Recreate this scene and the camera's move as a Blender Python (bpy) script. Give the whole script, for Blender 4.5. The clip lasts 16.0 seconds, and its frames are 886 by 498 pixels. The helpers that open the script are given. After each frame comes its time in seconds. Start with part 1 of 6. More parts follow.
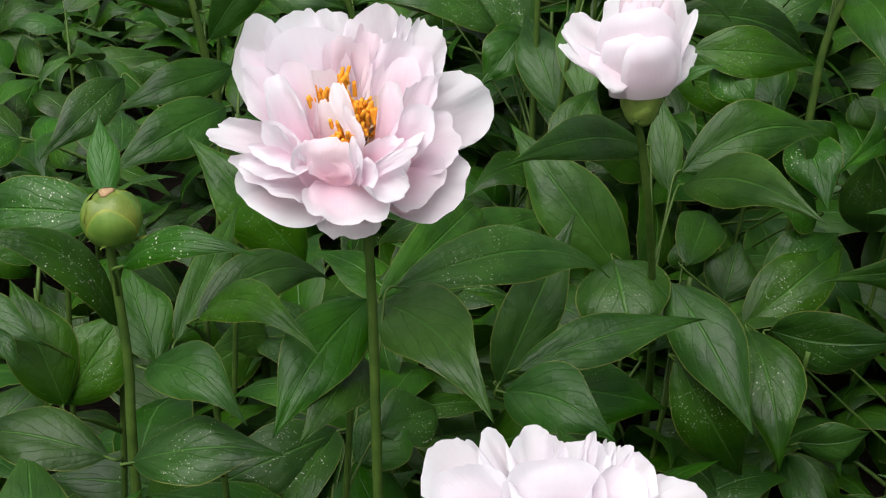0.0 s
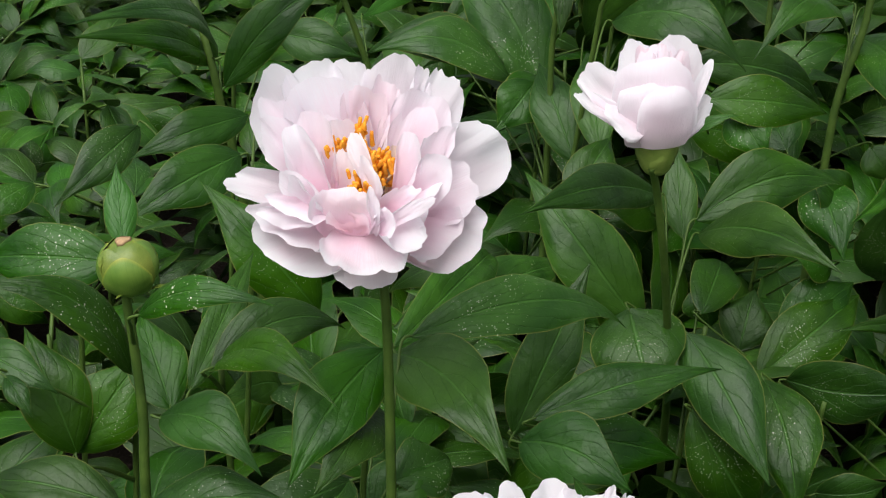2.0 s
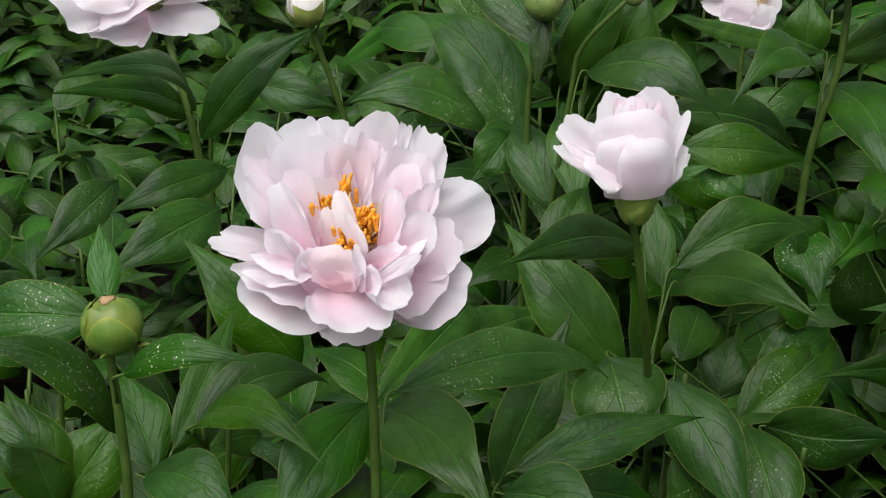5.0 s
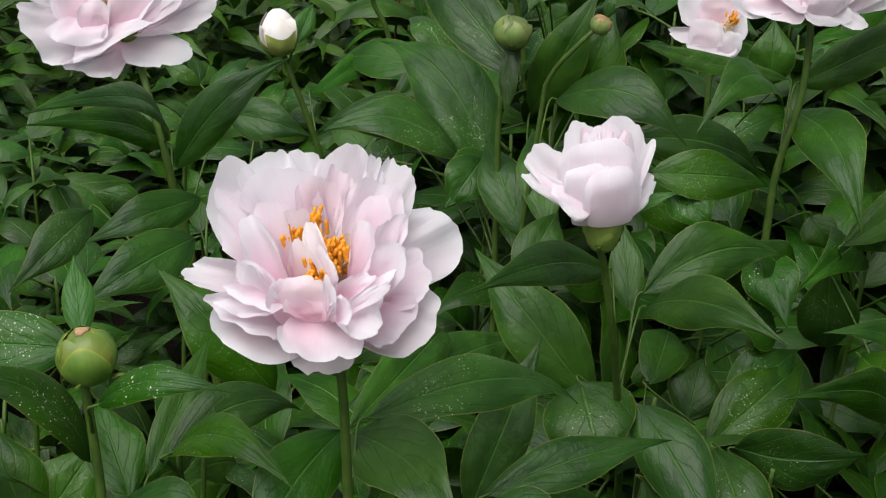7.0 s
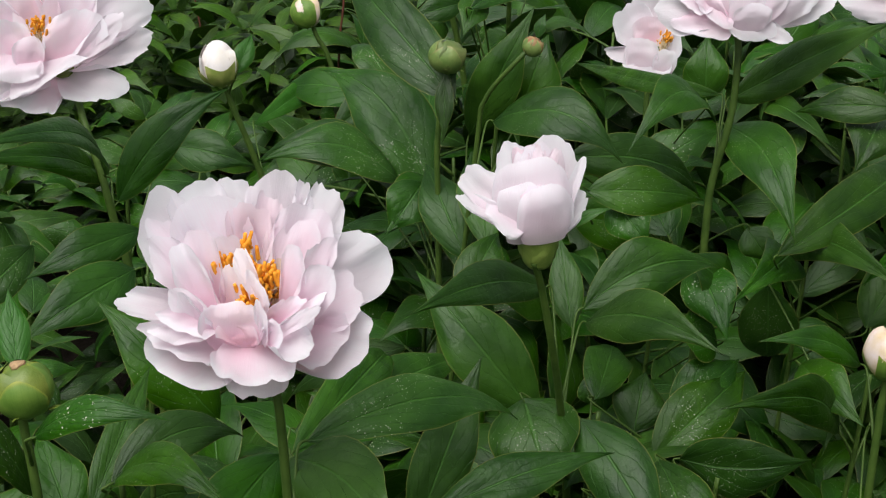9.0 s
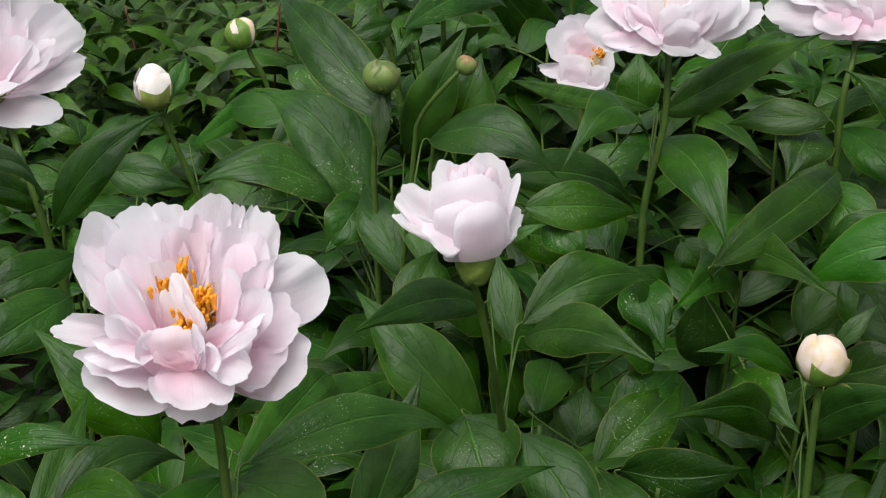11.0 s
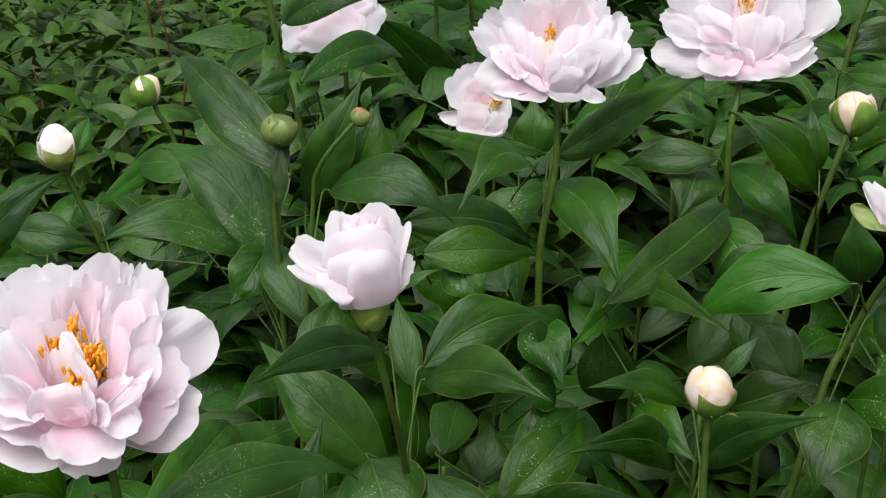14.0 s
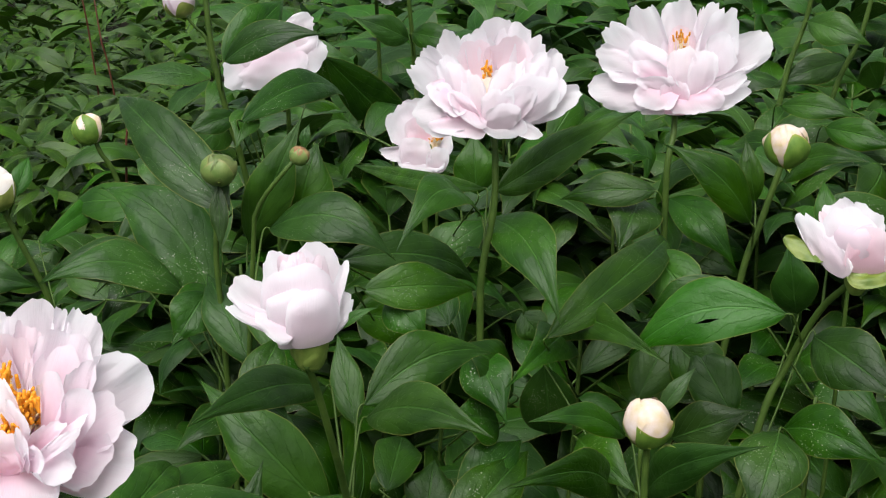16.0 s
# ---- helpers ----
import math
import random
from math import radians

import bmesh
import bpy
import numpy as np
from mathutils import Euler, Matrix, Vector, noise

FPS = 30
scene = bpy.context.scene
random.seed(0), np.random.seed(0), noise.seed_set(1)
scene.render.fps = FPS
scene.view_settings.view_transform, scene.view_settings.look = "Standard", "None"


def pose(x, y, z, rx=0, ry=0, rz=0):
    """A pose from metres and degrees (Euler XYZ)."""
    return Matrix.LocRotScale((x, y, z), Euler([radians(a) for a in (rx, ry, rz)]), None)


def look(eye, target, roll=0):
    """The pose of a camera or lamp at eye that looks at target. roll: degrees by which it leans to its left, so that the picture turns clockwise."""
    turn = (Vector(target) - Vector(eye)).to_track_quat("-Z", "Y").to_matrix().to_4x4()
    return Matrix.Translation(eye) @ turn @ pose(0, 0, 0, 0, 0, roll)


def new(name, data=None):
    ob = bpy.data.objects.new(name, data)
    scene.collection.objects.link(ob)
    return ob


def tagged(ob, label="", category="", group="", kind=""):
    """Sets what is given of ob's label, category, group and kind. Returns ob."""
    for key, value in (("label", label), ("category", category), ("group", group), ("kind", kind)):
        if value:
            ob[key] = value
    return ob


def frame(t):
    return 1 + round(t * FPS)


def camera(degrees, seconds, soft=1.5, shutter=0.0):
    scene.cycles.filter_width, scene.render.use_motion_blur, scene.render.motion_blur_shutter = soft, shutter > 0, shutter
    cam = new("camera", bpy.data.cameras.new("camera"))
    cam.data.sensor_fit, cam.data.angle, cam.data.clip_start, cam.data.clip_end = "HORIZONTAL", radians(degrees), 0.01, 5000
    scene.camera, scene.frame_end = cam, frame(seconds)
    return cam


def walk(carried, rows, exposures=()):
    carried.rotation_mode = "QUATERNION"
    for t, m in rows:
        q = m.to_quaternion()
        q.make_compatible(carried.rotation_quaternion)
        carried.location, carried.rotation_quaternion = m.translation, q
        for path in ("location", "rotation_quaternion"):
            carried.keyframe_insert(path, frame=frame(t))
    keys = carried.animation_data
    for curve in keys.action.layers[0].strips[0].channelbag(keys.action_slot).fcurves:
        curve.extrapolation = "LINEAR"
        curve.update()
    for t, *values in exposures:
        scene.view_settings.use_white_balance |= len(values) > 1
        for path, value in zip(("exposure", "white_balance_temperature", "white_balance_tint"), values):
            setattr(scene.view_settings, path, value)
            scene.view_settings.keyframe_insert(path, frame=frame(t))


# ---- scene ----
cam = camera(35.95, 16.0, soft=1.2)
# seconds, x, y, z in metres, then the three turns in degrees
PATH = [
    (0, -0.00343, 0.01560, 0.88846, 62.7271, -0.6053, 3.0649),
    (0.5, -0.00215, 0.01510, 0.89035, 63.3923, -0.5264, 3.0816),
    (1, -0.00262, 0.01269, 0.88770, 63.7732, -0.4562, 3.2101),
    (1.5, -0.00504, 0.01714, 0.88806, 64.1785, -0.5940, 3.4926),
    (2, -0.00758, 0.01862, 0.89039, 64.5763, -0.5937, 3.5137),
    (2.5, -0.00845, 0.01876, 0.89422, 65.0330, -0.7182, 3.5142),
    (3, -0.00842, 0.01953, 0.89554, 65.4539, -0.5782, 3.4136),
    (3.5, -0.00942, 0.01768, 0.89636, 65.7308, -0.4043, 3.1996),
    (4, -0.01275, 0.02009, 0.89672, 66.0027, -0.4809, 2.8372),
    (6.5, -0.01566, 0.01065, 0.90494, 66.9092, -0.3884, 1.3789),
    (7, -0.01049, 0.00627, 0.90841, 67.2926, -0.4783, 1.0705),
    (7.5, -0.00475, 0.00318, 0.91116, 67.7653, -0.3511, 0.5951),
    (8, 0.00000, 0.00000, 0.91000, 68.0000, 0.0000, 0.0000),
    (8.5, 0.00368, -0.00306, 0.90902, 68.0604, 0.4045, -0.5214),
    (9, 0.00708, -0.00639, 0.90979, 68.3966, 0.7198, -1.2143),
    (11.5, 0.01375, -0.01728, 0.91680, 69.3381, 1.1445, -4.4972),
    (12, 0.02110, -0.02715, 0.92122, 69.8214, 1.2635, -5.0496),
    (12.5, 0.02786, -0.03352, 0.92200, 70.3689, 1.3581, -5.6777),
    (13, 0.03074, -0.03387, 0.92019, 70.6034, 1.6253, -6.1738),
    (13.5, 0.03105, -0.03586, 0.92305, 70.6484, 1.8896, -6.8628),
    (14, 0.03554, -0.04263, 0.92503, 70.8253, 2.0124, -7.4907),
    (14.5, 0.04076, -0.04748, 0.92916, 71.1964, 1.8685, -7.8905),
    (15, 0.03998, -0.04714, 0.93163, 71.6254, 1.9299, -8.3740),
    (15.5, 0.04161, -0.04771, 0.93121, 71.8681, 2.1086, -8.9270),
    (16, 0.04644, -0.05016, 0.93299, 72.0090, 2.1879, -9.6685),
]
walk(cam, [(t, pose(x, y, z, rx, ry, rz)) for t, x, y, z, rx, ry, rz in PATH],
     ((0, 1.15), (1.5, 1.18), (3.5, 1.02), (8, 0.98), (12.5, 1.05), (16, 1.19)))

# ---- light: a bright overcast sky ----
world = bpy.data.worlds.new("overcast_sky")
scene.world = world
world.use_nodes = True
wn, wl = world.node_tree.nodes, world.node_tree.links
sky = wn.new("ShaderNodeTexSky")
sky.sky_type, sky.sun_disc = "NISHITA", False
sky.sun_elevation, sky.sun_rotation = radians(55), radians(195)
sky.dust_density, sky.air_density, sky.ozone_density = 5.0, 1.0, 1.0
grey = wn.new("ShaderNodeHueSaturation")
grey.inputs["Saturation"].default_value = 0.35
wl.new(sky.outputs["Color"], grey.inputs["Color"])
wl.new(grey.outputs["Color"], wn["Background"].inputs["Color"])
wn["Background"].inputs["Strength"].default_value = 0.058
sun = new("sun", bpy.data.lights.new("sun", "SUN"))
sun.data.energy, sun.data.angle, sun.data.color = 1.5, radians(60), (1.0, 0.99, 0.985)
sun.matrix_world = look((-0.75, -1.0, 2.9), (0, 0, 0))

# ---- materials ----
def material(name):
    m = bpy.data.materials.new(name)
    m.use_nodes = True
    nt = m.node_tree
    return m, nt, nt.nodes["Principled BSDF"]


def node(nt, kind, **values):
    n = nt.nodes.new(kind)
    for key, value in values.items():
        if key in n.inputs:
            n.inputs[key].default_value = value
    return n


def calc(nt, op, a, b=0.0, c=0.0, clamp=False):
    n = nt.nodes.new("ShaderNodeMath")
    n.operation, n.use_clamp = op, clamp
    for socket, value in zip(n.inputs, (a, b, c)):
        if isinstance(value, (int, float)):
            socket.default_value = value
        else:
            nt.links.new(value, socket)
    return n.outputs[0]


def mix(nt, factor, a, b):
    n = nt.nodes.new("ShaderNodeMix")
    n.data_type = "RGBA"
    for socket, value in ((n.inputs["Factor"], factor), (n.inputs["A"], a), (n.inputs["B"], b)):
        if isinstance(value, (int, float)):
            socket.default_value = value
        elif isinstance(value, tuple):
            socket.default_value = (*value, 1)
        else:
            nt.links.new(value, socket)
    return n.outputs["Result"]


def ramp(nt, value, low, high):
    n = nt.nodes.new("ShaderNodeMapRange")
    n.inputs["From Min"].default_value, n.inputs["From Max"].default_value = low, high
    nt.links.new(value, n.inputs["Value"])
    return n.outputs["Result"]


def noise_of(nt, coords, scale, detail=3.0):
    n = node(nt, "ShaderNodeTexNoise", Scale=scale, Detail=detail)
    nt.links.new(coords, n.inputs["Vector"])
    return n.outputs["Fac"]


def leaf_material(name, dark, light, rough=0.42, specks=1.0, translucent=0.05, islands=False):
    """Leaf blade: midrib, arching side veins, pale margin, mottling and pollen specks. u runs along the blade, v across it."""
    m, nt, bsdf = material(name)
    uv = nt.nodes.new("ShaderNodeUVMap")
    uv.uv_map = "UVMap"
    split = nt.nodes.new("ShaderNodeSeparateXYZ")
    nt.links.new(uv.outputs["UV"], split.inputs[0])
    u, v = split.outputs["X"], split.outputs["Y"]
    side = calc(nt, "ABSOLUTE", calc(nt, "SUBTRACT", v, 0.5))          # 0 on the midrib, 0.5 on the margin
    obj = nt.nodes.new("ShaderNodeTexCoord").outputs["Object"]
    if islands:
        rnd = nt.nodes.new("ShaderNodeNewGeometry").outputs["Random Per Island"]
    else:
        rnd = nt.nodes.new("ShaderNodeObjectInfo").outputs["Random"]
    wob = calc(nt, "MULTIPLY", calc(nt, "SUBTRACT", noise_of(nt, obj, 45.0, 2.0), 0.5), 0.17)
    phase = calc(nt, "ADD", calc(nt, "SUBTRACT", u, calc(nt, "MULTIPLY", calc(nt, "POWER", side, 1.15), 1.15)), wob)
    saw = calc(nt, "ABSOLUTE", calc(nt, "SUBTRACT", calc(nt, "FRACT", calc(nt, "MULTIPLY", phase, 5.2)), 0.5))   # 0.5 on a side vein
    vein = ramp(nt, saw, 0.474, 0.494)
    pillow = calc(nt, "SUBTRACT", 1.0, calc(nt, "POWER", calc(nt, "MULTIPLY", saw, 2.0), 3.0))
    cross = node(nt, "ShaderNodeTexVoronoi", Scale=150.0)
    cross.feature = "DISTANCE_TO_EDGE"
    nt.links.new(obj, cross.inputs["Vector"])
    net = ramp(nt, cross.outputs["Distance"], 0.0, 0.25)
    rib = calc(nt, "SUBTRACT", 1.0, ramp(nt, side, 0.008, 0.028))
    edge = ramp(nt, side, 0.482, 0.497)
    mottle = ramp(nt, noise_of(nt, obj, 28.0, 4.0), 0.3, 0.75)
    grain = noise_of(nt, obj, 600.0, 2.0)
    base = mix(nt, mottle, dark, light)
    shift = nt.nodes.new("ShaderNodeHueSaturation")
    nt.links.new(base, shift.inputs["Color"])
    nt.links.new(calc(nt, "ADD", 0.488, calc(nt, "MULTIPLY", calc(nt, "FRACT", calc(nt, "MULTIPLY", rnd, 13.7)), 0.018)), shift.inputs["Hue"])
    nt.links.new(calc(nt, "ADD", 0.70, calc(nt, "MULTIPLY", calc(nt, "FRACT", calc(nt, "MULTIPLY", rnd, 5.9)), 0.60)), shift.inputs["Value"])
    nt.links.new(calc(nt, "ADD", 0.98, calc(nt, "MULTIPLY", calc(nt, "FRACT", calc(nt, "MULTIPLY", rnd, 7.3)), 0.2)), shift.inputs["Saturation"])
    pale = tuple(min(1.0, c * 1.7 + 0.015) for c in light)
    c1 = mix(nt, calc(nt, "MULTIPLY", vein, 0.24), shift.outputs["Color"], pale)
    c2 = mix(nt, calc(nt, "MULTIPLY", rib, 0.32), c1, tuple(min(1.0, c * 2.2 + 0.02) for c in light))
    c3 = mix(nt, calc(nt, "MULTIPLY", edge, 0.55), c2, (0.20, 0.20, 0.05))
    vor = node(nt, "ShaderNodeTexVoronoi", Scale=370.0, Randomness=1.0)
    nt.links.new(obj, vor.inputs["Vector"])
    patch = ramp(nt, noise_of(nt, obj, 26.0, 3.0), 0.43, 0.66)
    size = calc(nt, "MULTIPLY", patch, calc(nt, "MULTIPLY", ramp(nt, rnd, 0.35, 1.05), 0.21 * specks))
    sizes = nt.nodes.new("ShaderNodeSeparateColor")
    nt.links.new(vor.outputs["Color"], sizes.inputs[0])
    size = calc(nt, "MULTIPLY", size, calc(nt, "POWER", sizes.outputs[0], 2.0))
    size = calc(nt, "MULTIPLY", size, 2.0)
    spot = calc(nt, "LESS_THAN", vor.outputs["Distance"], size)
    dust = node(nt, "ShaderNodeTexVoronoi", Scale=820.0, Randomness=1.0)
    nt.links.new(obj, dust.inputs["Vector"])
    few = nt.nodes.new("ShaderNodeSeparateColor")
    nt.links.new(dust.outputs["Color"], few.inputs[0])
    grit = calc(nt, "MULTIPLY", calc(nt, "GREATER_THAN", few.outputs[1], 0.88), calc(nt, "LESS_THAN", dust.outputs["Distance"], calc(nt, "MULTIPLY", calc(nt, "MULTIPLY", patch, ramp(nt, rnd, 0.15, 0.8)), 0.40 * specks)))
    spot = calc(nt, "MAXIMUM", spot, calc(nt, "MULTIPLY", grit, 0.8))
    c4 = mix(nt, calc(nt, "MULTIPLY", spot, 0.75), c3, (0.60, 0.60, 0.50))
    nt.links.new(c4, bsdf.inputs["Base Color"])
    nt.links.new(calc(nt, "ADD", rough - 0.08, calc(nt, "MULTIPLY", noise_of(nt, obj, 60.0, 4.0), 0.2)), bsdf.inputs["Roughness"])
    bsdf.inputs["Specular IOR Level"].default_value = 0.27
    height = calc(nt, "ADD", calc(nt, "MULTIPLY", pillow, 0.10), calc(nt, "MULTIPLY", calc(nt, "ADD", rib, calc(nt, "MULTIPLY", vein, 0.55)), -0.6))
    height = calc(nt, "ADD", height, calc(nt, "MULTIPLY", net, 0.06))
    height = calc(nt, "ADD", height, calc(nt, "MULTIPLY", noise_of(nt, obj, 75.0, 4.0), 1.4))
    height = calc(nt, "ADD", height, calc(nt, "MULTIPLY", grain, 0.05))
    bump = node(nt, "ShaderNodeBump", Strength=0.7, Distance=0.0016)
    nt.links.new(height, bump.inputs["Height"])
    nt.links.new(bump.outputs["Normal"], bsdf.inputs["Normal"])
    trans = nt.nodes.new("ShaderNodeBsdfTranslucent")
    nt.links.new(mix(nt, 0.5, c1, (0.10, 0.22, 0.02)), trans.inputs["Color"])
    blend = node(nt, "ShaderNodeMixShader", Fac=translucent)
    nt.links.new(bsdf.outputs[0], blend.inputs[1])
    nt.links.new(trans.outputs[0], blend.inputs[2])
    nt.links.new(blend.outputs[0], nt.nodes["Material Output"].inputs["Surface"])
    return m


def petal_material(name, tip, base, translucent=0.35):
    """Petal: deeper pink at the foot, near white at the rim, with fine ribs running outwards. The foot's pink is its
    own plus light bounced between petals, put into the colour.
    """
    m, nt, bsdf = material(name)
    uv = nt.nodes.new("ShaderNodeUVMap")
    uv.uv_map = "UVMap"
    split = nt.nodes.new("ShaderNodeSeparateXYZ")
    nt.links.new(uv.outputs["UV"], split.inputs[0])
    u, v = split.outputs["X"], split.outputs["Y"]
    obj = nt.nodes.new("ShaderNodeTexCoord").outputs["Object"]
    rnd = nt.nodes.new("ShaderNodeObjectInfo").outputs["Random"]
    blot = calc(nt, "MULTIPLY", calc(nt, "SUBTRACT", noise_of(nt, obj, 38.0, 4.0), 0.5), 0.8)
    f = ramp(nt, calc(nt, "ADD", calc(nt, "ADD", u, blot), calc(nt, "MULTIPLY", rnd, 0.22)), 0.42, 1.16)
    stretch = node(nt, "ShaderNodeMapping")
    stretch.inputs["Scale"].default_value = (3.0, 60.0, 1.0)
    nt.links.new(uv.outputs["UV"], stretch.inputs["Vector"])
    rib = noise_of(nt, stretch.outputs["Vector"], 1.0, 3.0)
    c1 = mix(nt, f, base, tip)
    c2 = mix(nt, calc(nt, "MULTIPLY", ramp(nt, rib, 0.45, 0.75), 0.16), c1, base)
    nt.links.new(c2, bsdf.inputs["Base Color"])
    bsdf.inputs["Roughness"].default_value = 0.62
    bsdf.inputs["Specular IOR Level"].default_value = 0.22
    bsdf.inputs["Sheen Weight"].default_value = 0.08
    bump = node(nt, "ShaderNodeBump", Strength=0.4, Distance=0.0009)
    crease = calc(nt, "ADD", noise_of(nt, obj, 120.0, 3.0), calc(nt, "MULTIPLY", noise_of(nt, obj, 55.0, 2.0), 1.6))
    nt.links.new(calc(nt, "ADD", rib, calc(nt, "MULTIPLY", crease, 0.8)), bump.inputs["Height"])
    nt.links.new(bump.outputs["Normal"], bsdf.inputs["Normal"])
    trans = nt.nodes.new("ShaderNodeBsdfTranslucent")
    nt.links.new(mix(nt, 0.6, c2, tip), trans.inputs["Color"])
    blend = node(nt, "ShaderNodeMixShader", Fac=translucent)
    nt.links.new(bsdf.outputs[0], blend.inputs[1])
    nt.links.new(trans.outputs[0], blend.inputs[2])
    nt.links.new(blend.outputs[0], nt.nodes["Material Output"].inputs["Surface"])
    return m


def mottled(name, a, b, scale, rough, bump=0.0006, spec=0.4, detail=4.0):
    m, nt, bsdf = material(name)
    obj = nt.nodes.new("ShaderNodeTexCoord").outputs["Object"]
    big = ramp(nt, noise_of(nt, obj, scale, detail), 0.32, 0.68)
    fine = noise_of(nt, obj, scale * 9, 3.0)
    nt.links.new(mix(nt, calc(nt, "MULTIPLY", fine, 0.25), mix(nt, big, a, b), tuple(c * 0.6 for c in a)), bsdf.inputs["Base Color"])
    bsdf.inputs["Roughness"].default_value = rough
    bsdf.inputs["Specular IOR Level"].default_value = spec
    bn = node(nt, "ShaderNodeBump", Strength=0.5, Distance=bump)
    nt.links.new(calc(nt, "ADD", big, calc(nt, "MULTIPLY", fine, 0.5)), bn.inputs["Height"])
    nt.links.new(bn.outputs["Normal"], bsdf.inputs["Normal"])
    return m


LEAF = leaf_material("leaf_green", (0.0078, 0.035, 0.0030), (0.0270, 0.085, 0.0085), 0.40, 0.85)
LEAF_YOUNG = leaf_material("leaf_fresh_green", (0.021, 0.072, 0.011), (0.037, 0.106, 0.021), 0.4, 0.4)
LEAF_NARROW = leaf_material("leaf_narrow_green", (0.014, 0.044, 0.004), (0.044, 0.105, 0.011), 0.42, 0.3, islands=True)
LEAF_FAR = leaf_material("leaf_far_green", (0.0125, 0.050, 0.0055), (0.029, 0.088, 0.0115), 0.42, 0.6, islands=True)
PETAL = petal_material("petal_pale_pink", (0.90, 0.88, 0.92), (0.90, 0.60, 0.715), 0.42)
PETAL_WHITE = petal_material("petal_blush_white", (0.865, 0.855, 0.885), (0.865, 0.715, 0.79), 0.44)
PETAL_CREAM = petal_material("petal_cream", (0.83, 0.73, 0.64), (0.82, 0.62, 0.44), 0.3)
BUD_CREAM = mottled("bud_cream_stained", (0.78, 0.665, 0.63), (0.64, 0.49, 0.26), 85.0, 0.55, 0.0006, 0.25)
BUD_WHITE = mottled("bud_white", (0.84, 0.80, 0.80), (0.80, 0.74, 0.66), 60.0, 0.5, 0.0006, 0.25)
BUD_RUSSET = mottled("bud_russet", (0.30, 0.13, 0.07), (0.30, 0.24, 0.09), 110.0, 0.5)
PETAL_HEART = petal_material("petal_heart_pink", (0.885, 0.795, 0.84), (0.88, 0.58, 0.66), 0.42)
STEM = mottled("stem_green", (0.042, 0.086, 0.014), (0.075, 0.132, 0.022), 60.0, 0.5, 0.0006, 0.25)
STEM_RED = mottled("stem_red_brown", (0.085, 0.024, 0.015), (0.14, 0.045, 0.026), 60.0, 0.5)
SEPAL = mottled("sepal_green", (0.095, 0.155, 0.020), (0.185, 0.235, 0.036), 90.0, 0.42)
SEPAL_PALE = mottled("sepal_pale_green", (0.20, 0.27, 0.05), (0.34, 0.36, 0.11), 90.0, 0.45)
def sepal_material(name, a, b, rim):
    """A bud's sepal: faint darker lines along it and a yellowed margin."""
    m, nt, bsdf = material(name)
    uv = nt.nodes.new("ShaderNodeUVMap")
    uv.uv_map = "UVMap"
    split = nt.nodes.new("ShaderNodeSeparateXYZ")
    nt.links.new(uv.outputs["UV"], split.inputs[0])
    side = calc(nt, "ABSOLUTE", calc(nt, "SUBTRACT", split.outputs["Y"], 0.5))
    obj = nt.nodes.new("ShaderNodeTexCoord").outputs["Object"]
    stretch = node(nt, "ShaderNodeMapping")
    stretch.inputs["Scale"].default_value = (2.0, 34.0, 1.0)
    nt.links.new(uv.outputs["UV"], stretch.inputs["Vector"])
    line = noise_of(nt, stretch.outputs["Vector"], 1.0, 3.0)
    big = ramp(nt, noise_of(nt, obj, 75.0, 3.0), 0.3, 0.7)
    wob = calc(nt, "MULTIPLY", noise_of(nt, obj, 130.0, 3.0), 0.12)
    edge = calc(nt, "MAXIMUM", ramp(nt, calc(nt, "ADD", side, wob), 0.53, 0.60), ramp(nt, calc(nt, "ADD", split.outputs["X"], wob), 0.99, 1.10))
    c1 = mix(nt, calc(nt, "MULTIPLY", ramp(nt, line, 0.5, 0.8), 0.35), mix(nt, big, a, b), tuple(0.55 * c for c in a))
    nt.links.new(mix(nt, calc(nt, "MULTIPLY", edge, 0.75), c1, rim), bsdf.inputs["Base Color"])
    bsdf.inputs["Roughness"].default_value = 0.45
    bsdf.inputs["Specular IOR Level"].default_value = 0.35
    bn = node(nt, "ShaderNodeBump", Strength=0.4, Distance=0.0005)
    nt.links.new(calc(nt, "ADD", line, big), bn.inputs["Height"])
    nt.links.new(bn.outputs["Normal"], bsdf.inputs["Normal"])
    return m


SEPAL_EDGED = sepal_material("sepal_yellow_edged", (0.078, 0.165, 0.020), (0.150, 0.250, 0.040), (0.40, 0.36, 0.05))
SEPAL_OLIVE_EDGED = sepal_material("sepal_olive_edged", (0.105, 0.185, 0.040), (0.190, 0.250, 0.070), (0.27, 0.20, 0.09))
CUP_GREEN = mottled("cup_green", (0.15, 0.23, 0.04), (0.25, 0.32, 0.075), 70.0, 0.42)
SEPAL_OLIVE = mottled("sepal_olive", (0.085, 0.14, 0.032), (0.16, 0.19, 0.06), 90.0, 0.42)
STAMEN = mottled("stamen_orange", (0.80, 0.29, 0.012), (0.90, 0.42, 0.03), 200.0, 0.6)
FILAMENT = mottled("filament_cream", (0.86, 0.66, 0.36), (0.90, 0.78, 0.52), 200.0, 0.6)
SOIL = mottled("soil_brown", (0.009, 0.007, 0.005), (0.021, 0.016, 0.012), 14.0, 0.95, 0.02, 0.1, 8.0)
WITHERED = mottled("withered_tan", (0.30, 0.18, 0.09), (0.50, 0.34, 0.18), 300.0, 0.7)

# ---- builders ----
def smooth(me, angle=False):
    me.shade_smooth()
    return me


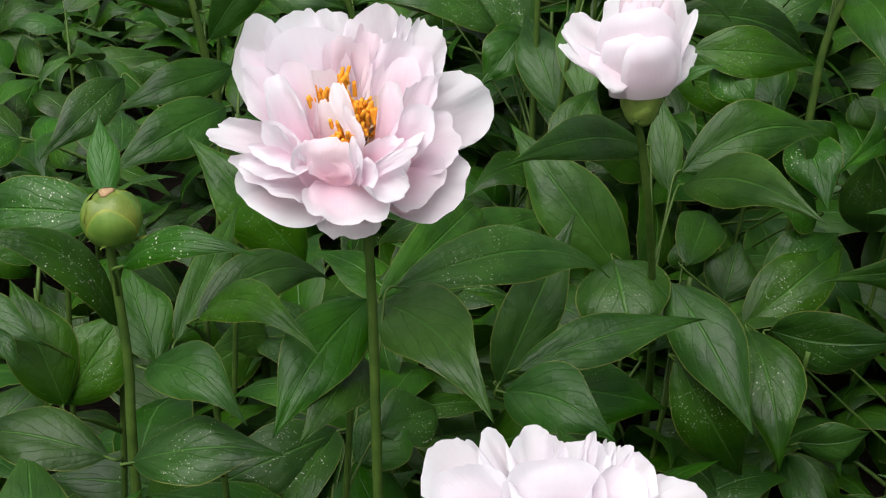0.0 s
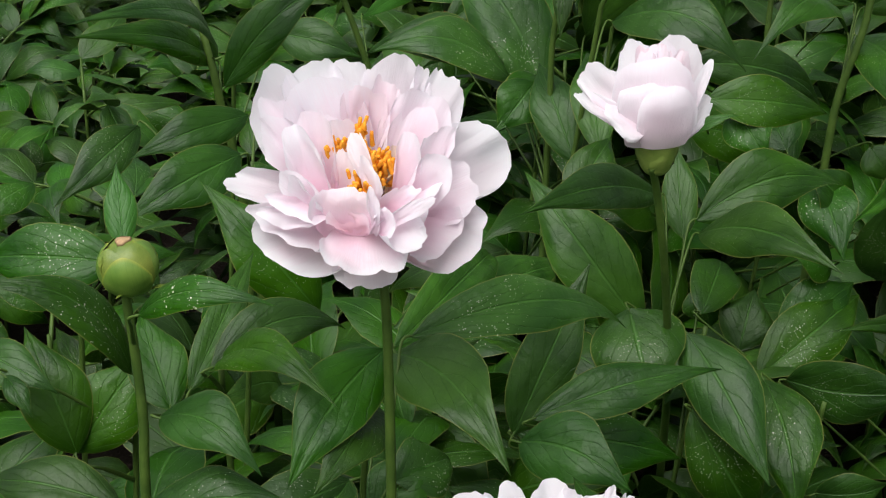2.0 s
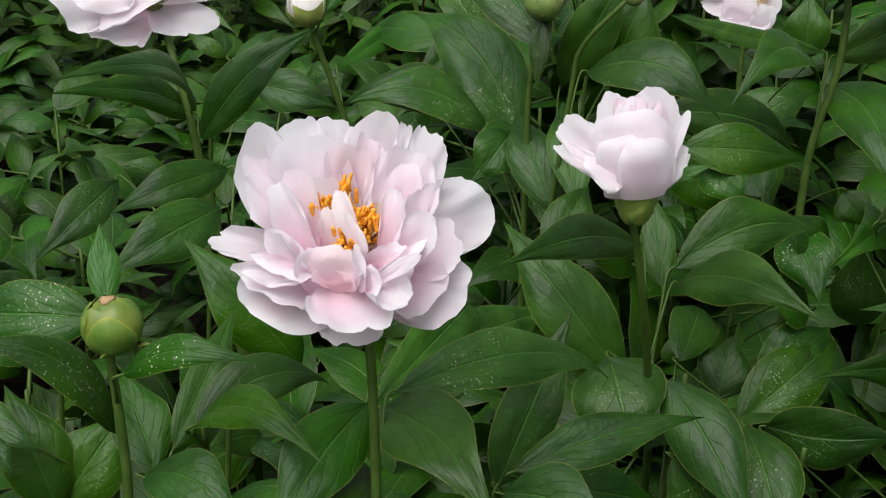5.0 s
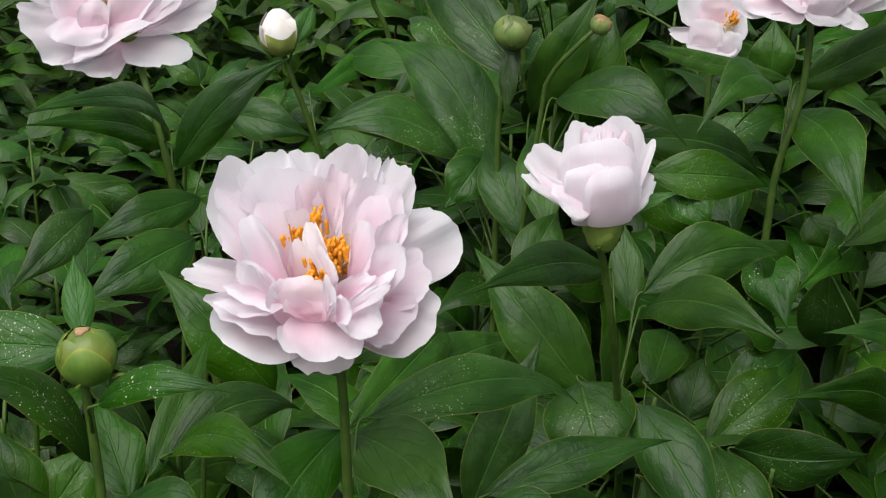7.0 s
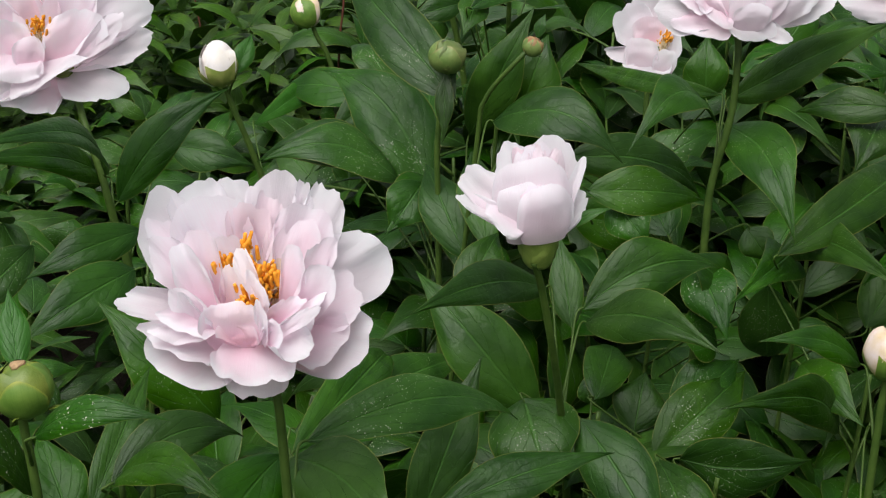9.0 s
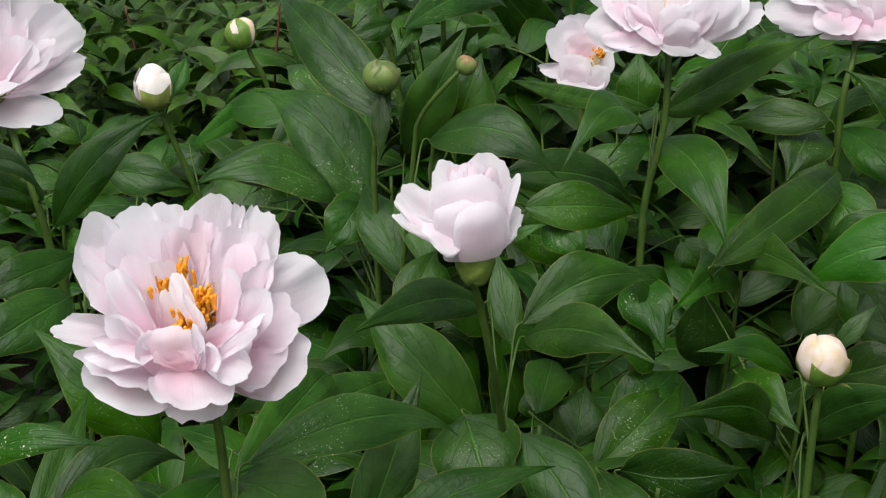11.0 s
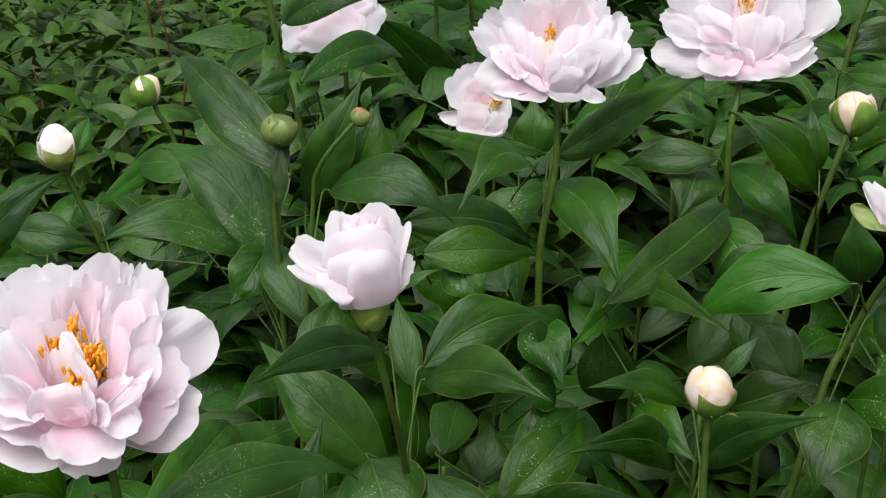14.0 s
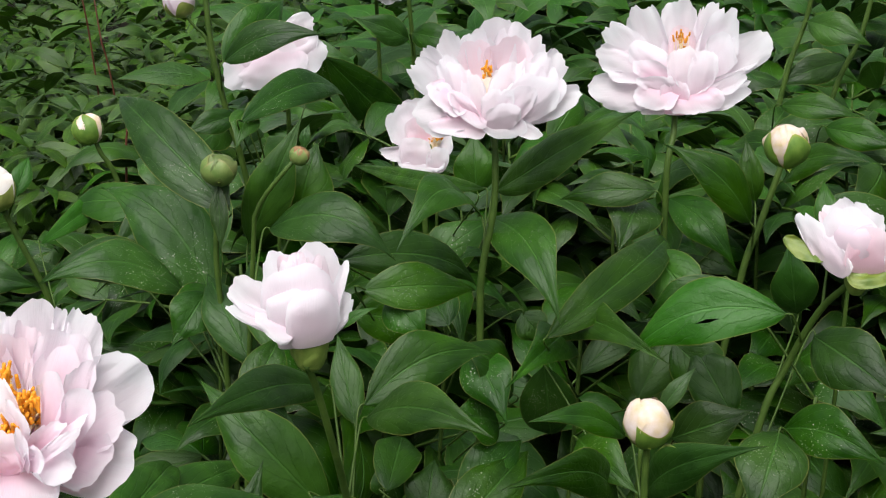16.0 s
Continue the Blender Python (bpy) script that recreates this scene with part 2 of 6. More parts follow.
def part(name, me, mat, parent, m=None, label=""):
    """A mesh as a part of a thing (or of a part), at the pose m in its parent's own axes."""
    ob = new(name, me)
    if mat is not None and not me.materials:
        me.materials.append(mat)
    ob.parent = parent
    if m is not None:
        ob.matrix_basis = m
    if label:
        ob["label"] = label
    return ob


def thing(name, place, label, category, group=""):
    ob = new(name)
    ob.empty_display_size = 0.02
    ob.location = place
    return tagged(ob, label, category, group)


def grid_mesh(name, rows, cols, at):
    """A sheet of rows x cols cells; at(u, v) gives each place, u and v from 0 to 1. u and v become its UV map."""
    verts = [at(i / rows, j / cols) for i in range(rows + 1) for j in range(cols + 1)]
    n = cols + 1
    faces = [(i * n + j, i * n + j + 1, (i + 1) * n + j + 1, (i + 1) * n + j) for i in range(rows) for j in range(cols)]
    me = bpy.data.meshes.new(name)
    me.from_pydata(verts, [], faces)
    layer = me.uv_layers.new(name="UVMap")
    for loop in me.loops:
        i, j = divmod(loop.vertex_index, n)
        layer.data[loop.index].uv = (i / rows, j / cols)
    return smooth(me)


def tube_mesh(name, points, radii, sides=9, per=5):
    """A round, tapering stalk through the points."""
    pts = [Vector(p) for p in points]
    line, rad = [], []
    for k in range(len(pts) - 1):
        a, b = pts[max(k - 1, 0)], pts[k]
        c, d = pts[k + 1], pts[min(k + 2, len(pts) - 1)]
        for s in range(per):
            t = s / per
            line.append(0.5 * (2 * b + (c - a) * t + (2 * a - 5 * b + 4 * c - d) * t * t + (3 * b - a - 3 * c + d) * t ** 3))
            rad.append(radii[k] + (radii[k + 1] - radii[k]) * t)
    line.append(pts[-1])
    rad.append(radii[-1])
    verts, faces = [], []
    side = Vector((1, 0, 0))
    for k, p in enumerate(line):
        way = (line[min(k + 1, len(line) - 1)] - line[max(k - 1, 0)]).normalized()
        side = (side - way * side.dot(way)).normalized()
        up = way.cross(side)
        verts += [p + rad[k] * (math.cos(q) * side + math.sin(q) * up) for q in (2 * math.pi * s / sides for s in range(sides))]
    for k in range(len(line) - 1):
        faces += [(k * sides + s, k * sides + (s + 1) % sides, (k + 1) * sides + (s + 1) % sides, (k + 1) * sides + s) for s in range(sides)]
    faces += [tuple(range(sides))[::-1], tuple(range((len(line) - 1) * sides, len(line) * sides))]
    me = bpy.data.meshes.new(name)
    me.from_pydata(verts, [], faces)
    return smooth(me)


def blade(length, width, fold=14, bend=0.12, sweep=0.0, wave=0.05, seed=0, rows=14, cols=8, belly=0.42, twist=0.0):
    """A peony leaflet along +Y, its upper face to +Z. fold: degrees by which each half rises from the midrib; bend: how far the
    middle stands above the line from foot to tip; sweep: the same sideways; wave: how much the margin undulates; belly: where it is widest."""
    rng = random.Random(seed)
    ph, ph2, k = rng.uniform(0, 6.28), rng.uniform(0, 6.28), rng.uniform(1.2, 2.0)
    power = math.log(0.5) / math.log(belly)

    def at(u, v):
        s = 2 * v - 1
        half = width / 2 * max(0.0, math.sin(math.pi * u ** power)) ** 0.92 * (1 - 0.52 * min(1.0, max(0.0, u - 0.50) / 0.42) ** 1.3) + 0.0008 * (1 - u)
        half *= 1.04 + 0.05 * math.sin(7 * u + ph + (1.3 if s > 0 else 0))
        mid_z = bend * length * (4 * u * (1 - u) - 0.6 * u * u * (u - 1) * 4)
        mid_x = sweep * length * 4 * u * (1 - u)
        lift = math.radians(fold * (1 - 0.4 * u) - 20 * abs(s) ** 2)
        x = s * half * math.cos(lift)
        z = abs(s) * half * math.sin(lift)
        z += wave * width * abs(s) ** 1.6 * math.sin(k * 6.28 * u + ph + (1.7 if s > 0 else 0)) * math.sin(math.pi * u)
        z += 0.035 * width * noise.noise(Vector((2.5 * s + seed, 5 * u, 0.31 * seed)))
        q = math.radians(twist) * (u - 0.3)
        x, z = x * math.cos(q) - z * math.sin(q), x * math.sin(q) + z * math.cos(q)
        return (mid_x + x, u * length, mid_z + z)

    return grid_mesh("leaf", rows, cols, at)


def facing(base, tip, face):
    """The pose of a blade from base towards tip whose upper face looks along face."""
    y = (Vector(tip) - Vector(base)).normalized()
    z = Vector(face)
    z = (z - y * z.dot(y)).normalized()
    x = y.cross(z)
    return Matrix.Translation(base) @ Matrix((x, y, z)).transposed().to_4x4()


STEMS = {}


def stalk_point(plant, height):
    """The place on a plant's stem at a height."""
    pts = STEMS[plant.name]
    for a, b in zip(pts, pts[1:]):
        if a.z <= height <= b.z:
            return a.lerp(b, (height - a.z) / max(b.z - a.z, 1e-6))
    return pts[0] if height < pts[0].z else pts[-1]


LEAF_COUNT = [0]


def leaf(plant, base, tip, width, face=(0, 0, 1), fold=20, bend=0.12, sweep=0.0, wave=0.05, belly=0.42, twist=0.0, mat=None, stalk=True, hole=(), label=""):
    """One leaflet of a plant from base to tip, with its own stalk back to the stem."""
    LEAF_COUNT[0] += 1
    base, tip = Vector(base), Vector(tip)
    me = blade((tip - base).length, width, fold, bend, sweep, wave, LEAF_COUNT[0], belly=belly, twist=twist)
    if hole:                      # a tear eaten through the blade
        bm = bmesh.new()
        bm.from_mesh(me)
        bm.faces.ensure_lookup_table()
        bm.verts.ensure_lookup_table()
        first, last = hole[0][0], hole[-1][0] + 1
        for i in range(first, last + 1):
            a, b = bm.verts[i * 9 + hole[0][1]], bm.verts[i * 9 + hole[0][1] + 1]
            mid, k = (a.co + b.co) / 2, 0.04 if i in (first, last) else 0.5
            a.co, b.co = mid.lerp(a.co, k), mid.lerp(b.co, k)
        bmesh.ops.delete(bm, geom=[bm.faces[i * 8 + j] for i, j in hole], context="FACES")
        bm.to_mesh(me)
        bm.free()
    m = facing(base, tip, face)
    ob = part("leaf", me, mat or LEAF, plant, Matrix.Translation(-plant.location) @ m, label)
    if stalk:
        foot = stalk_point(plant, base.z)
        reach = (base - foot).length
        foot = stalk_point(plant, max(0.03, base.z - 0.012 - 0.7 * reach))
        way = (tip - base).normalized()
        mid = base - way * min(0.15 * reach, 0.007) - Vector((0, 0, 0.002))
        low = foot.lerp(mid, 0.55) + Vector((0, 0, min(0.06 * reach, 0.006)))
        inv = m.inverted()
        line = [inv @ p for p in (foot, low, mid, base + way * 0.004)]
        part("petiole", tube_mesh("petiole", line, (0.0016, 0.0012, 0.0010, 0.0008), 6, 4), STEM, ob)
    return ob


def stem(plant, points, radius=0.0042, mat=None):
    pts = [Vector(p) for p in points]
    STEMS[plant.name] = pts
    radii = [0.80 * radius * (1.25 - 0.35 * k / max(len(pts) - 1, 1)) for k in range(len(pts))]
    return part("stem", tube_mesh("stem", [p - plant.location for p in pts], radii), mat or STEM, plant)


def petal_mesh(length, width, lift0, lift1, cup=0.25, ruffle=0.04, notch=0.0, seed=0, rows=12, cols=12, point=2.4, roll_edge=0.0, lean=0.0):
    """A petal that starts at the origin and goes out along +Y, its inner face up. lift0, lift1: its steepness in degrees at the foot
    and at the rim; cup: how far the sides curl inwards; ruffle: how wavy the rim; notch: depth of the cleft in the rim; point: low for a pointed rim."""
    rng = random.Random(seed)
    p1, p2, p3 = (rng.uniform(0, 6.28) for _ in range(3))
    f1, f2 = rng.uniform(0.8, 1.5), rng.uniform(2.0, 3.4)
    ys, zs, steps = [0.0], [0.0], 48
    for k in range(steps):
        a = math.radians(lift0 + (lift1 - lift0) * (k + 0.5) / steps)
        ys.append(ys[-1] + length / steps * math.cos(a))
        zs.append(zs[-1] + length / steps * math.sin(a))

    def at(u, v):
        s = 2 * v - 1
        rim = 1 - (0.40 * (1 - math.sqrt(1 - 0.97 * s * s)) if point > 2 else 0.5 * abs(s) ** point) - notch * math.exp(-((s - 0.3 * math.sin(p1)) / 0.12) ** 2)
        rim += 0.32 * ruffle * math.sin(19 * s + p1) * math.sin(7 * s + p3)
        rim += ruffle * (0.55 * math.sin(f1 * 3.1 * s + p2) + 0.28 * math.sin(f2 * 3.1 * s + p3))
        w = u * rim
        half = width / 2 * (0.18 + 0.82 * math.sin(0.5 * math.pi * min(1.0, u / 0.70)) ** 1.15)
        k = min(max(w, 0.0), 1.0) * steps
        i = min(int(k), steps - 1)
        y = ys[i] + (ys[i + 1] - ys[i]) * (k - i)
        z = zs[i] + (zs[i + 1] - zs[i]) * (k - i)
        a = math.radians(lift0 + (lift1 - lift0) * w)
        off = cup * half * s * s * (0.5 + 0.5 * u)
        off += ruffle * width * u ** 2 * (math.sin(f1 * 3.0 * s + p1) + 0.45 * math.sin(f2 * 2.6 * s + p3)) * 0.6
        off += 0.085 * width * noise.noise(Vector((2.4 * s + seed, 3.4 * u, 0.37 * seed))) * min(1.0, 2.5 * u)
        off += 0.012 * width * math.sin(8 * s + p2 + 2 * u) * u
        off -= roll_edge * width * max(0.0, u - 0.75) ** 2 * 8
        x = s * half * (1 - 0.22 * cup * abs(s)) + lean * length * u * u
        return (x, y - off * math.sin(a), z + off * math.cos(a))

    return grid_mesh("petal", rows, cols, at)


PETALS = [0]


def petal(flower, turn, r0, h0, length, width, lift0, lift1, cup=0.25, ruffle=0.04, notch=0.0, mat=None, roll_edge=0.0, lean=0.0, spin=0.0, point=2.4, fine=12):
    """One petal of a flower. turn: degrees round its axis, 0 along the flower's +X; r0, h0: where it starts; spin: its turn about its own length."""
    PETALS[0] += 1
    me = petal_mesh(length, width, lift0, lift1, cup, ruffle, notch, PETALS[0], fine, fine, point, roll_edge, lean)
    mid = 0.5 * (lift0 + lift1)
    m = pose(0, 0, 0, 0, 0, turn - 90) @ pose(0, r0, h0, mid) @ pose(0, 0, 0, 0, spin, 0) @ pose(0, 0, 0, -mid)
    return part("petal", me, mat or PETAL, flower, m)


def axis_pose(place, tilt, toward, turn=0):
    """The pose of a flower whose axis leans by tilt degrees from upright towards a compass angle (degrees, 0 along +X)."""
    return Matrix.Translation(place) @ pose(0, 0, 0, 0, 0, toward) @ pose(0, 0, 0, 0, tilt, 0) @ pose(0, 0, 0, 0, 0, turn - toward)


def lathe(name, profile, sides=20, lobes=0, depth=0.0, squash=(1, 1)):
    """A turned body from (radius, height) pairs, with shallow lobes round it."""
    verts, faces = [], []
    for r, h in profile:
        for s in range(sides):
            q = 2 * math.pi * s / sides
            k = r * (1 + depth * math.sin(lobes * q + 9 * h))
            verts.append((k * math.cos(q) * squash[0], k * math.sin(q) * squash[1], h))
    n = len(profile)
    for i in range(n - 1):
        faces += [(i * sides + s, i * sides + (s + 1) % sides, (i + 1) * sides + (s + 1) % sides, (i + 1) * sides + s) for s in range(sides)]
    faces += [tuple(range(sides))[::-1], tuple(range((n - 1) * sides, n * sides))]
    me = bpy.data.meshes.new(name)
    me.from_pydata(verts, [], faces)
    return smooth(me)


def joined(name, pieces):
    """One mesh from (verts, faces) pieces."""
    verts, faces = [], []
    for vs, fs in pieces:
        n = len(verts)
        verts += vs
        faces += [tuple(i + n for i in f) for f in fs]
    me = bpy.data.meshes.new(name)
    me.from_pydata(verts, [], faces)
    return smooth(me)


def thread(points, r0, r1, sides=5):
    pts = [Vector(p) for p in points]
    verts, faces = [], []
    for k, p in enumerate(pts):
        way = (pts[min(k + 1, len(pts) - 1)] - pts[max(k - 1, 0)]).normalized()
        a = way.orthogonal().normalized()
        b = way.cross(a)
        r = r0 + (r1 - r0) * k / (len(pts) - 1)
        verts += [p + r * (math.cos(6.2832 * s / sides) * a + math.sin(6.2832 * s / sides) * b) for s in range(sides)]
    for k in range(len(pts) - 1):
        faces += [(k * sides + s, k * sides + (s + 1) % sides, (k + 1) * sides + (s + 1) % sides, (k + 1) * sides + s) for s in range(sides)]
    faces.append(tuple(range((len(pts) - 1) * sides, len(pts) * sides)))
    return verts, faces


def stamens(flower, count, height, spread, seed, z0=0.004):
    """A tuft of orange stamens, each an anther on a short filament."""
    rng = random.Random(seed)
    anthers, stalks = [], []
    for _ in range(count):
        q, r = rng.uniform(0, 6.283), spread * math.sqrt(rng.random())
        foot = Vector((0.5 * r * math.cos(q), 0.5 * r * math.sin(q), z0))
        h = height * rng.uniform(0.6, 1.0)
        tip = foot + Vector((0.7 * r * math.cos(q) + rng.gauss(0, 0.0012), 0.7 * r * math.sin(q) + rng.gauss(0, 0.0012), h))
        side = Vector((rng.gauss(0, 1), rng.gauss(0, 1), 0)) * 0.0013
        stalks.append(thread((foot, foot.lerp(tip, 0.5) + side, tip), 0.0006, 0.0005, 4))
        end = tip + (tip - foot).normalized() * rng.uniform(0.004, 0.008) + side
        anthers.append(thread((tip, tip.lerp(end, 0.4) + side * 0.4, end), 0.0012, 0.0008, 5))
    part("stamen_tuft", joined("stamen_tuft", anthers), STAMEN, flower, None, "bright orange stamen tuft")
    part("filament_tuft", joined("filament_tuft", stalks), FILAMENT, flower)


def calyx(flower, size, mat=None, count=5, lift=-15):
    """Green sepals round the foot of a flower."""
    rng = random.Random(int(size * 1e5))
    for k in range(count):
        me = petal_mesh(size * rng.uniform(0.8, 1.2), size * 0.7, 35 + lift, 60 + lift, 0.4, 0.01, 0, k + 500, 6, 6, 1.3)
        part("sepal", me, mat or SEPAL, flower, pose(0, 0, 0, 0, 0, k * 360 / count + rng.uniform(-12, 12)) @ pose(0, 0.002, -0.006))


def receptacle(plant, m, r, name="flower", mat=None, label=""):
    """The green seat of a flower; its petals are parts of it."""
    prof = [(0.45 * r, -1.1 * r), (0.85 * r, -0.7 * r), (r, -0.2 * r), (0.9 * r, 0.25 * r), (0.4 * r, 0.5 * r), (0.05 * r, 0.55 * r)]
    return part(name, lathe(name, prof, 16), mat or SEPAL, plant, Matrix.Translation(-plant.location) @ m, label)


def to_rim(flower, turn, r, h, width, rim_lift, cup, ruffle, notch=0.0, mat=None, r0=0.006, h0=0.002, spin=0.0, point=2.4, fine=12):
    """A petal whose rim reaches the radius r and the height h over the flower's seat, steep by rim_lift degrees at the rim."""
    reach, lift = math.hypot(r - r0, h - h0), math.degrees(math.atan2(h - h0, r - r0))
    turned = max(-75.0, min(75.0, rim_lift - lift))
    d = abs(math.radians(turned)) + 1e-6
    return petal(flower, turn, r0, h0, reach * d / math.sin(d), width, lift - turned, lift + turned, cup, ruffle, notch, mat, spin=spin, point=point, fine=fine)


def ring(flower, rng, n, r, h, rise, width, rim_lift, mat=None, fine=12, wild=1.0):
    """A ring of petals, higher by rise on the side away from the path."""
    first = rng.uniform(0, 360)
    for k in range(n):
        turn = first + 360 * (k + rng.uniform(-0.25, 0.25) * wild) / n
        s = math.sin(math.radians(turn))
        to_rim(flower, turn, r * rng.uniform(1 - 0.10 * wild, 1 + 0.10 * wild), h + rise * s + 0.1 * r * rng.uniform(-1, 1) * wild, width * rng.uniform(0.82, 1.18),
               rim_lift + 16 * rng.uniform(-1, 1) * wild - 6 * s, rng.uniform(0.12, 0.40), rng.uniform(0.04, 0.08), rng.choice((0, 0, 0.04, 0.08)), mat,
               0.10 * r + 0.004, 0.03 * h, 16 * rng.uniform(-1, 1) * wild, 2.4, fine)


def bloom(plant, m, size, seed, rows, mat=None, heart=None, tuft=60, label="", fine=12):
    """A double flower. rows: (count, rim radius, rim height, rise, width, lift at the rim), outermost first, as shares of its size."""
    rng = random.Random(seed)
    f = receptacle(plant, m, 0.14 * size, label=label)
    for k, (n, r, h, rise, width, rim_lift) in enumerate(rows):
        ring(f, rng, n, r * size, h * size, rise * size, width * size, rim_lift, heart if heart and k >= len(rows) - 2 else mat, fine)
    if tuft:
        stamens(f, tuft, 0.36 * size, 0.2 * size, seed + 7, 0.05 * size)
    calyx(f, 0.3 * size)
    return f


FULL = ((6, 0.92, 0.14, 0.08, 0.86, 2), (7, 0.90, 0.30, 0.10, 0.88, 26), (7, 0.80, 0.48, 0.11, 0.84, 54),
        (7, 0.64, 0.60, 0.12, 0.80, 76), (5, 0.47, 0.64, 0.10, 0.72, 90), (5, 0.30, 0.62, 0.07, 0.54, 98))


def wrap(r, q0, wide, low, top, swell, tall, ruffle, seed, rows=10, cols=10, point=2.0, taper=0.30, peak=0.0):
    """A petal or sepal that lies round a ball of radius r: from the elevation low to top (radians), centred on the compass angle q0."""
    rng = random.Random(seed)
    p, p2 = rng.uniform(0, 6.28), rng.uniform(0, 6.28)

    def at(u, v):
        s = 2 * v - 1
        el = low + (top - low) * u * (1 - taper * abs(s) ** point + ruffle * math.sin(4 * s + p))
        half = wide * (0.40 + 0.60 * math.sin(0.5 * math.pi * min(1.0, u / 0.6)))
        half *= 1 / max(0.35, math.cos(min(el, 1.1))) ** 0.6
        rr = r * swell * (1 + 0.05 * s * s * u + ruffle * 0.5 * math.sin(4 * s + p2) * u)
        rr += 0.06 * r * noise.noise(Vector((1.6 * s + seed, 2.2 * u, 0.41 * seed)))
        flare = 1 + 0.10 * max(0.0, u - 0.75) * 4 * ruffle * 6
        q = q0 + s * half
        return (rr * flare * math.cos(el) * math.cos(q), rr * flare * math.cos(el) * math.sin(q), rr * tall * (math.sin(el) + peak * max(0.0, math.sin(el)) ** 3))

    return grid_mesh("wrap", rows, cols, at)


def closed_bud(plant, m, r, mat=None, crown=None, label="", seed=1, cover=1.1, spot=False, tall=1.0, peak=0.0):
    """A round bud: overlapping sepals, up to the elevation cover (radians), round a ball of petals."""
    prof = [(0.35 * r, -1.0 * r), (0.72 * r, -0.78 * r), (0.95 * r, -0.35 * r), (1.0 * r, 0.0), (0.94 * r, 0.36 * r), (0.74 * r, 0.70 * r), (0.44 * r, (0.93 + 0.7 * peak) * r), (0.12 * r, (1.02 + peak) * r)]
    b = part("bud", lathe("bud", prof, 24, 3, 0.025), crown or mat or SEPAL, plant, Matrix.Translation(-plant.location) @ m @ Matrix.Diagonal((1, 1, tall, 1)), label)
    rng = random.Random(seed)
    if crown is not None and crown is not mat:
        for k in range(4):
            part("petal", wrap(r, k * 1.7 + rng.uniform(-0.3, 0.3), rng.uniform(0.7, 0.95), -1.2, rng.uniform(0.9, 1.45), 1.0 + 0.03 * k, 1.0, 0.10, seed + k, 14, 14, peak=peak), crown, b)
    for k in range(4):
        top = cover + rng.uniform(-0.35, 0.25)
        part("sepal", wrap(r, k * 1.57 + rng.uniform(-0.3, 0.3), rng.uniform(0.62, 0.95), -1.4, top, 1.05 + 0.032 * k, 0.98, 0.02, seed + 20 + k, 12, 16, 1.7, -0.3 if top < 0 else 0.40), mat or SEPAL, b)
    if spot:
        part("bud_tip", lathe("bud_tip", [(0.30 * r, 0.96 * r), (0.26 * r, 1.06 * r), (0.12 * r, 1.11 * r), (0.02 * r, 1.12 * r)], 10, 3, 0.2), WITHERED, b, None, "dry tan bud tip")
    for k in range(3):
        q = rng.uniform(0, 360)
        me = blade(r * rng.uniform(0.6, 1.1), r * 0.22, 20, 0.1, seed=k, rows=6, cols=4)
        part("bract", me, SEPAL, b, pose(0, 0, 0, 0, 0, q) @ pose(0, 0.55 * r, -0.98 * r, rng.uniform(-5, 30)))
    return b


def gazing_flower(plant, centre, eye, seat, r, label):
    """A flower whose parts are laid out in its own axes: x to the right, y up and z towards the path, seen from eye. Its green seat is r mm wide."""
    z = (Vector(eye) - Vector(centre)).normalized()
    x = Vector((0, 0, 1)).cross(z).normalized()
    m = Matrix.Translation(centre) @ Matrix((x, z.cross(x), z)).transposed().to_4x4()
    foot = Vector(seat) / 1000
    k = max(r, 4) / 1000
    me = lathe("flower", [(0.35 * k, -0.9 * k), (0.8 * k, -0.6 * k), (k, 0.0), (0.8 * k, 0.4 * k), (0.1 * k, 0.6 * k)], 16)
    upright = (m.to_3x3().inverted() @ Vector((0, -0.25, 1)).normalized()).to_track_quat("Z", "Y").to_matrix().to_4x4()
    me.transform(Matrix.Translation(foot) @ upright)
    f = part("flower", me, SEPAL, plant, Matrix.Translation(-plant.location) @ m, label)
    if r:
        for q in range(5):
            leafy = petal_mesh(0.0016 * r, 0.0013 * r, 10, 60, 0.4, 0.01, 0, q + 500, 6, 6, 1.3)
            part("sepal", leafy, SEPAL, f, Matrix.Translation(foot) @ upright @ pose(0, 0, 0, 0, 0, 72 * q + 11) @ pose(0, 0.0003 * r, -0.0004 * r))
    return f


SHEETS = [0]


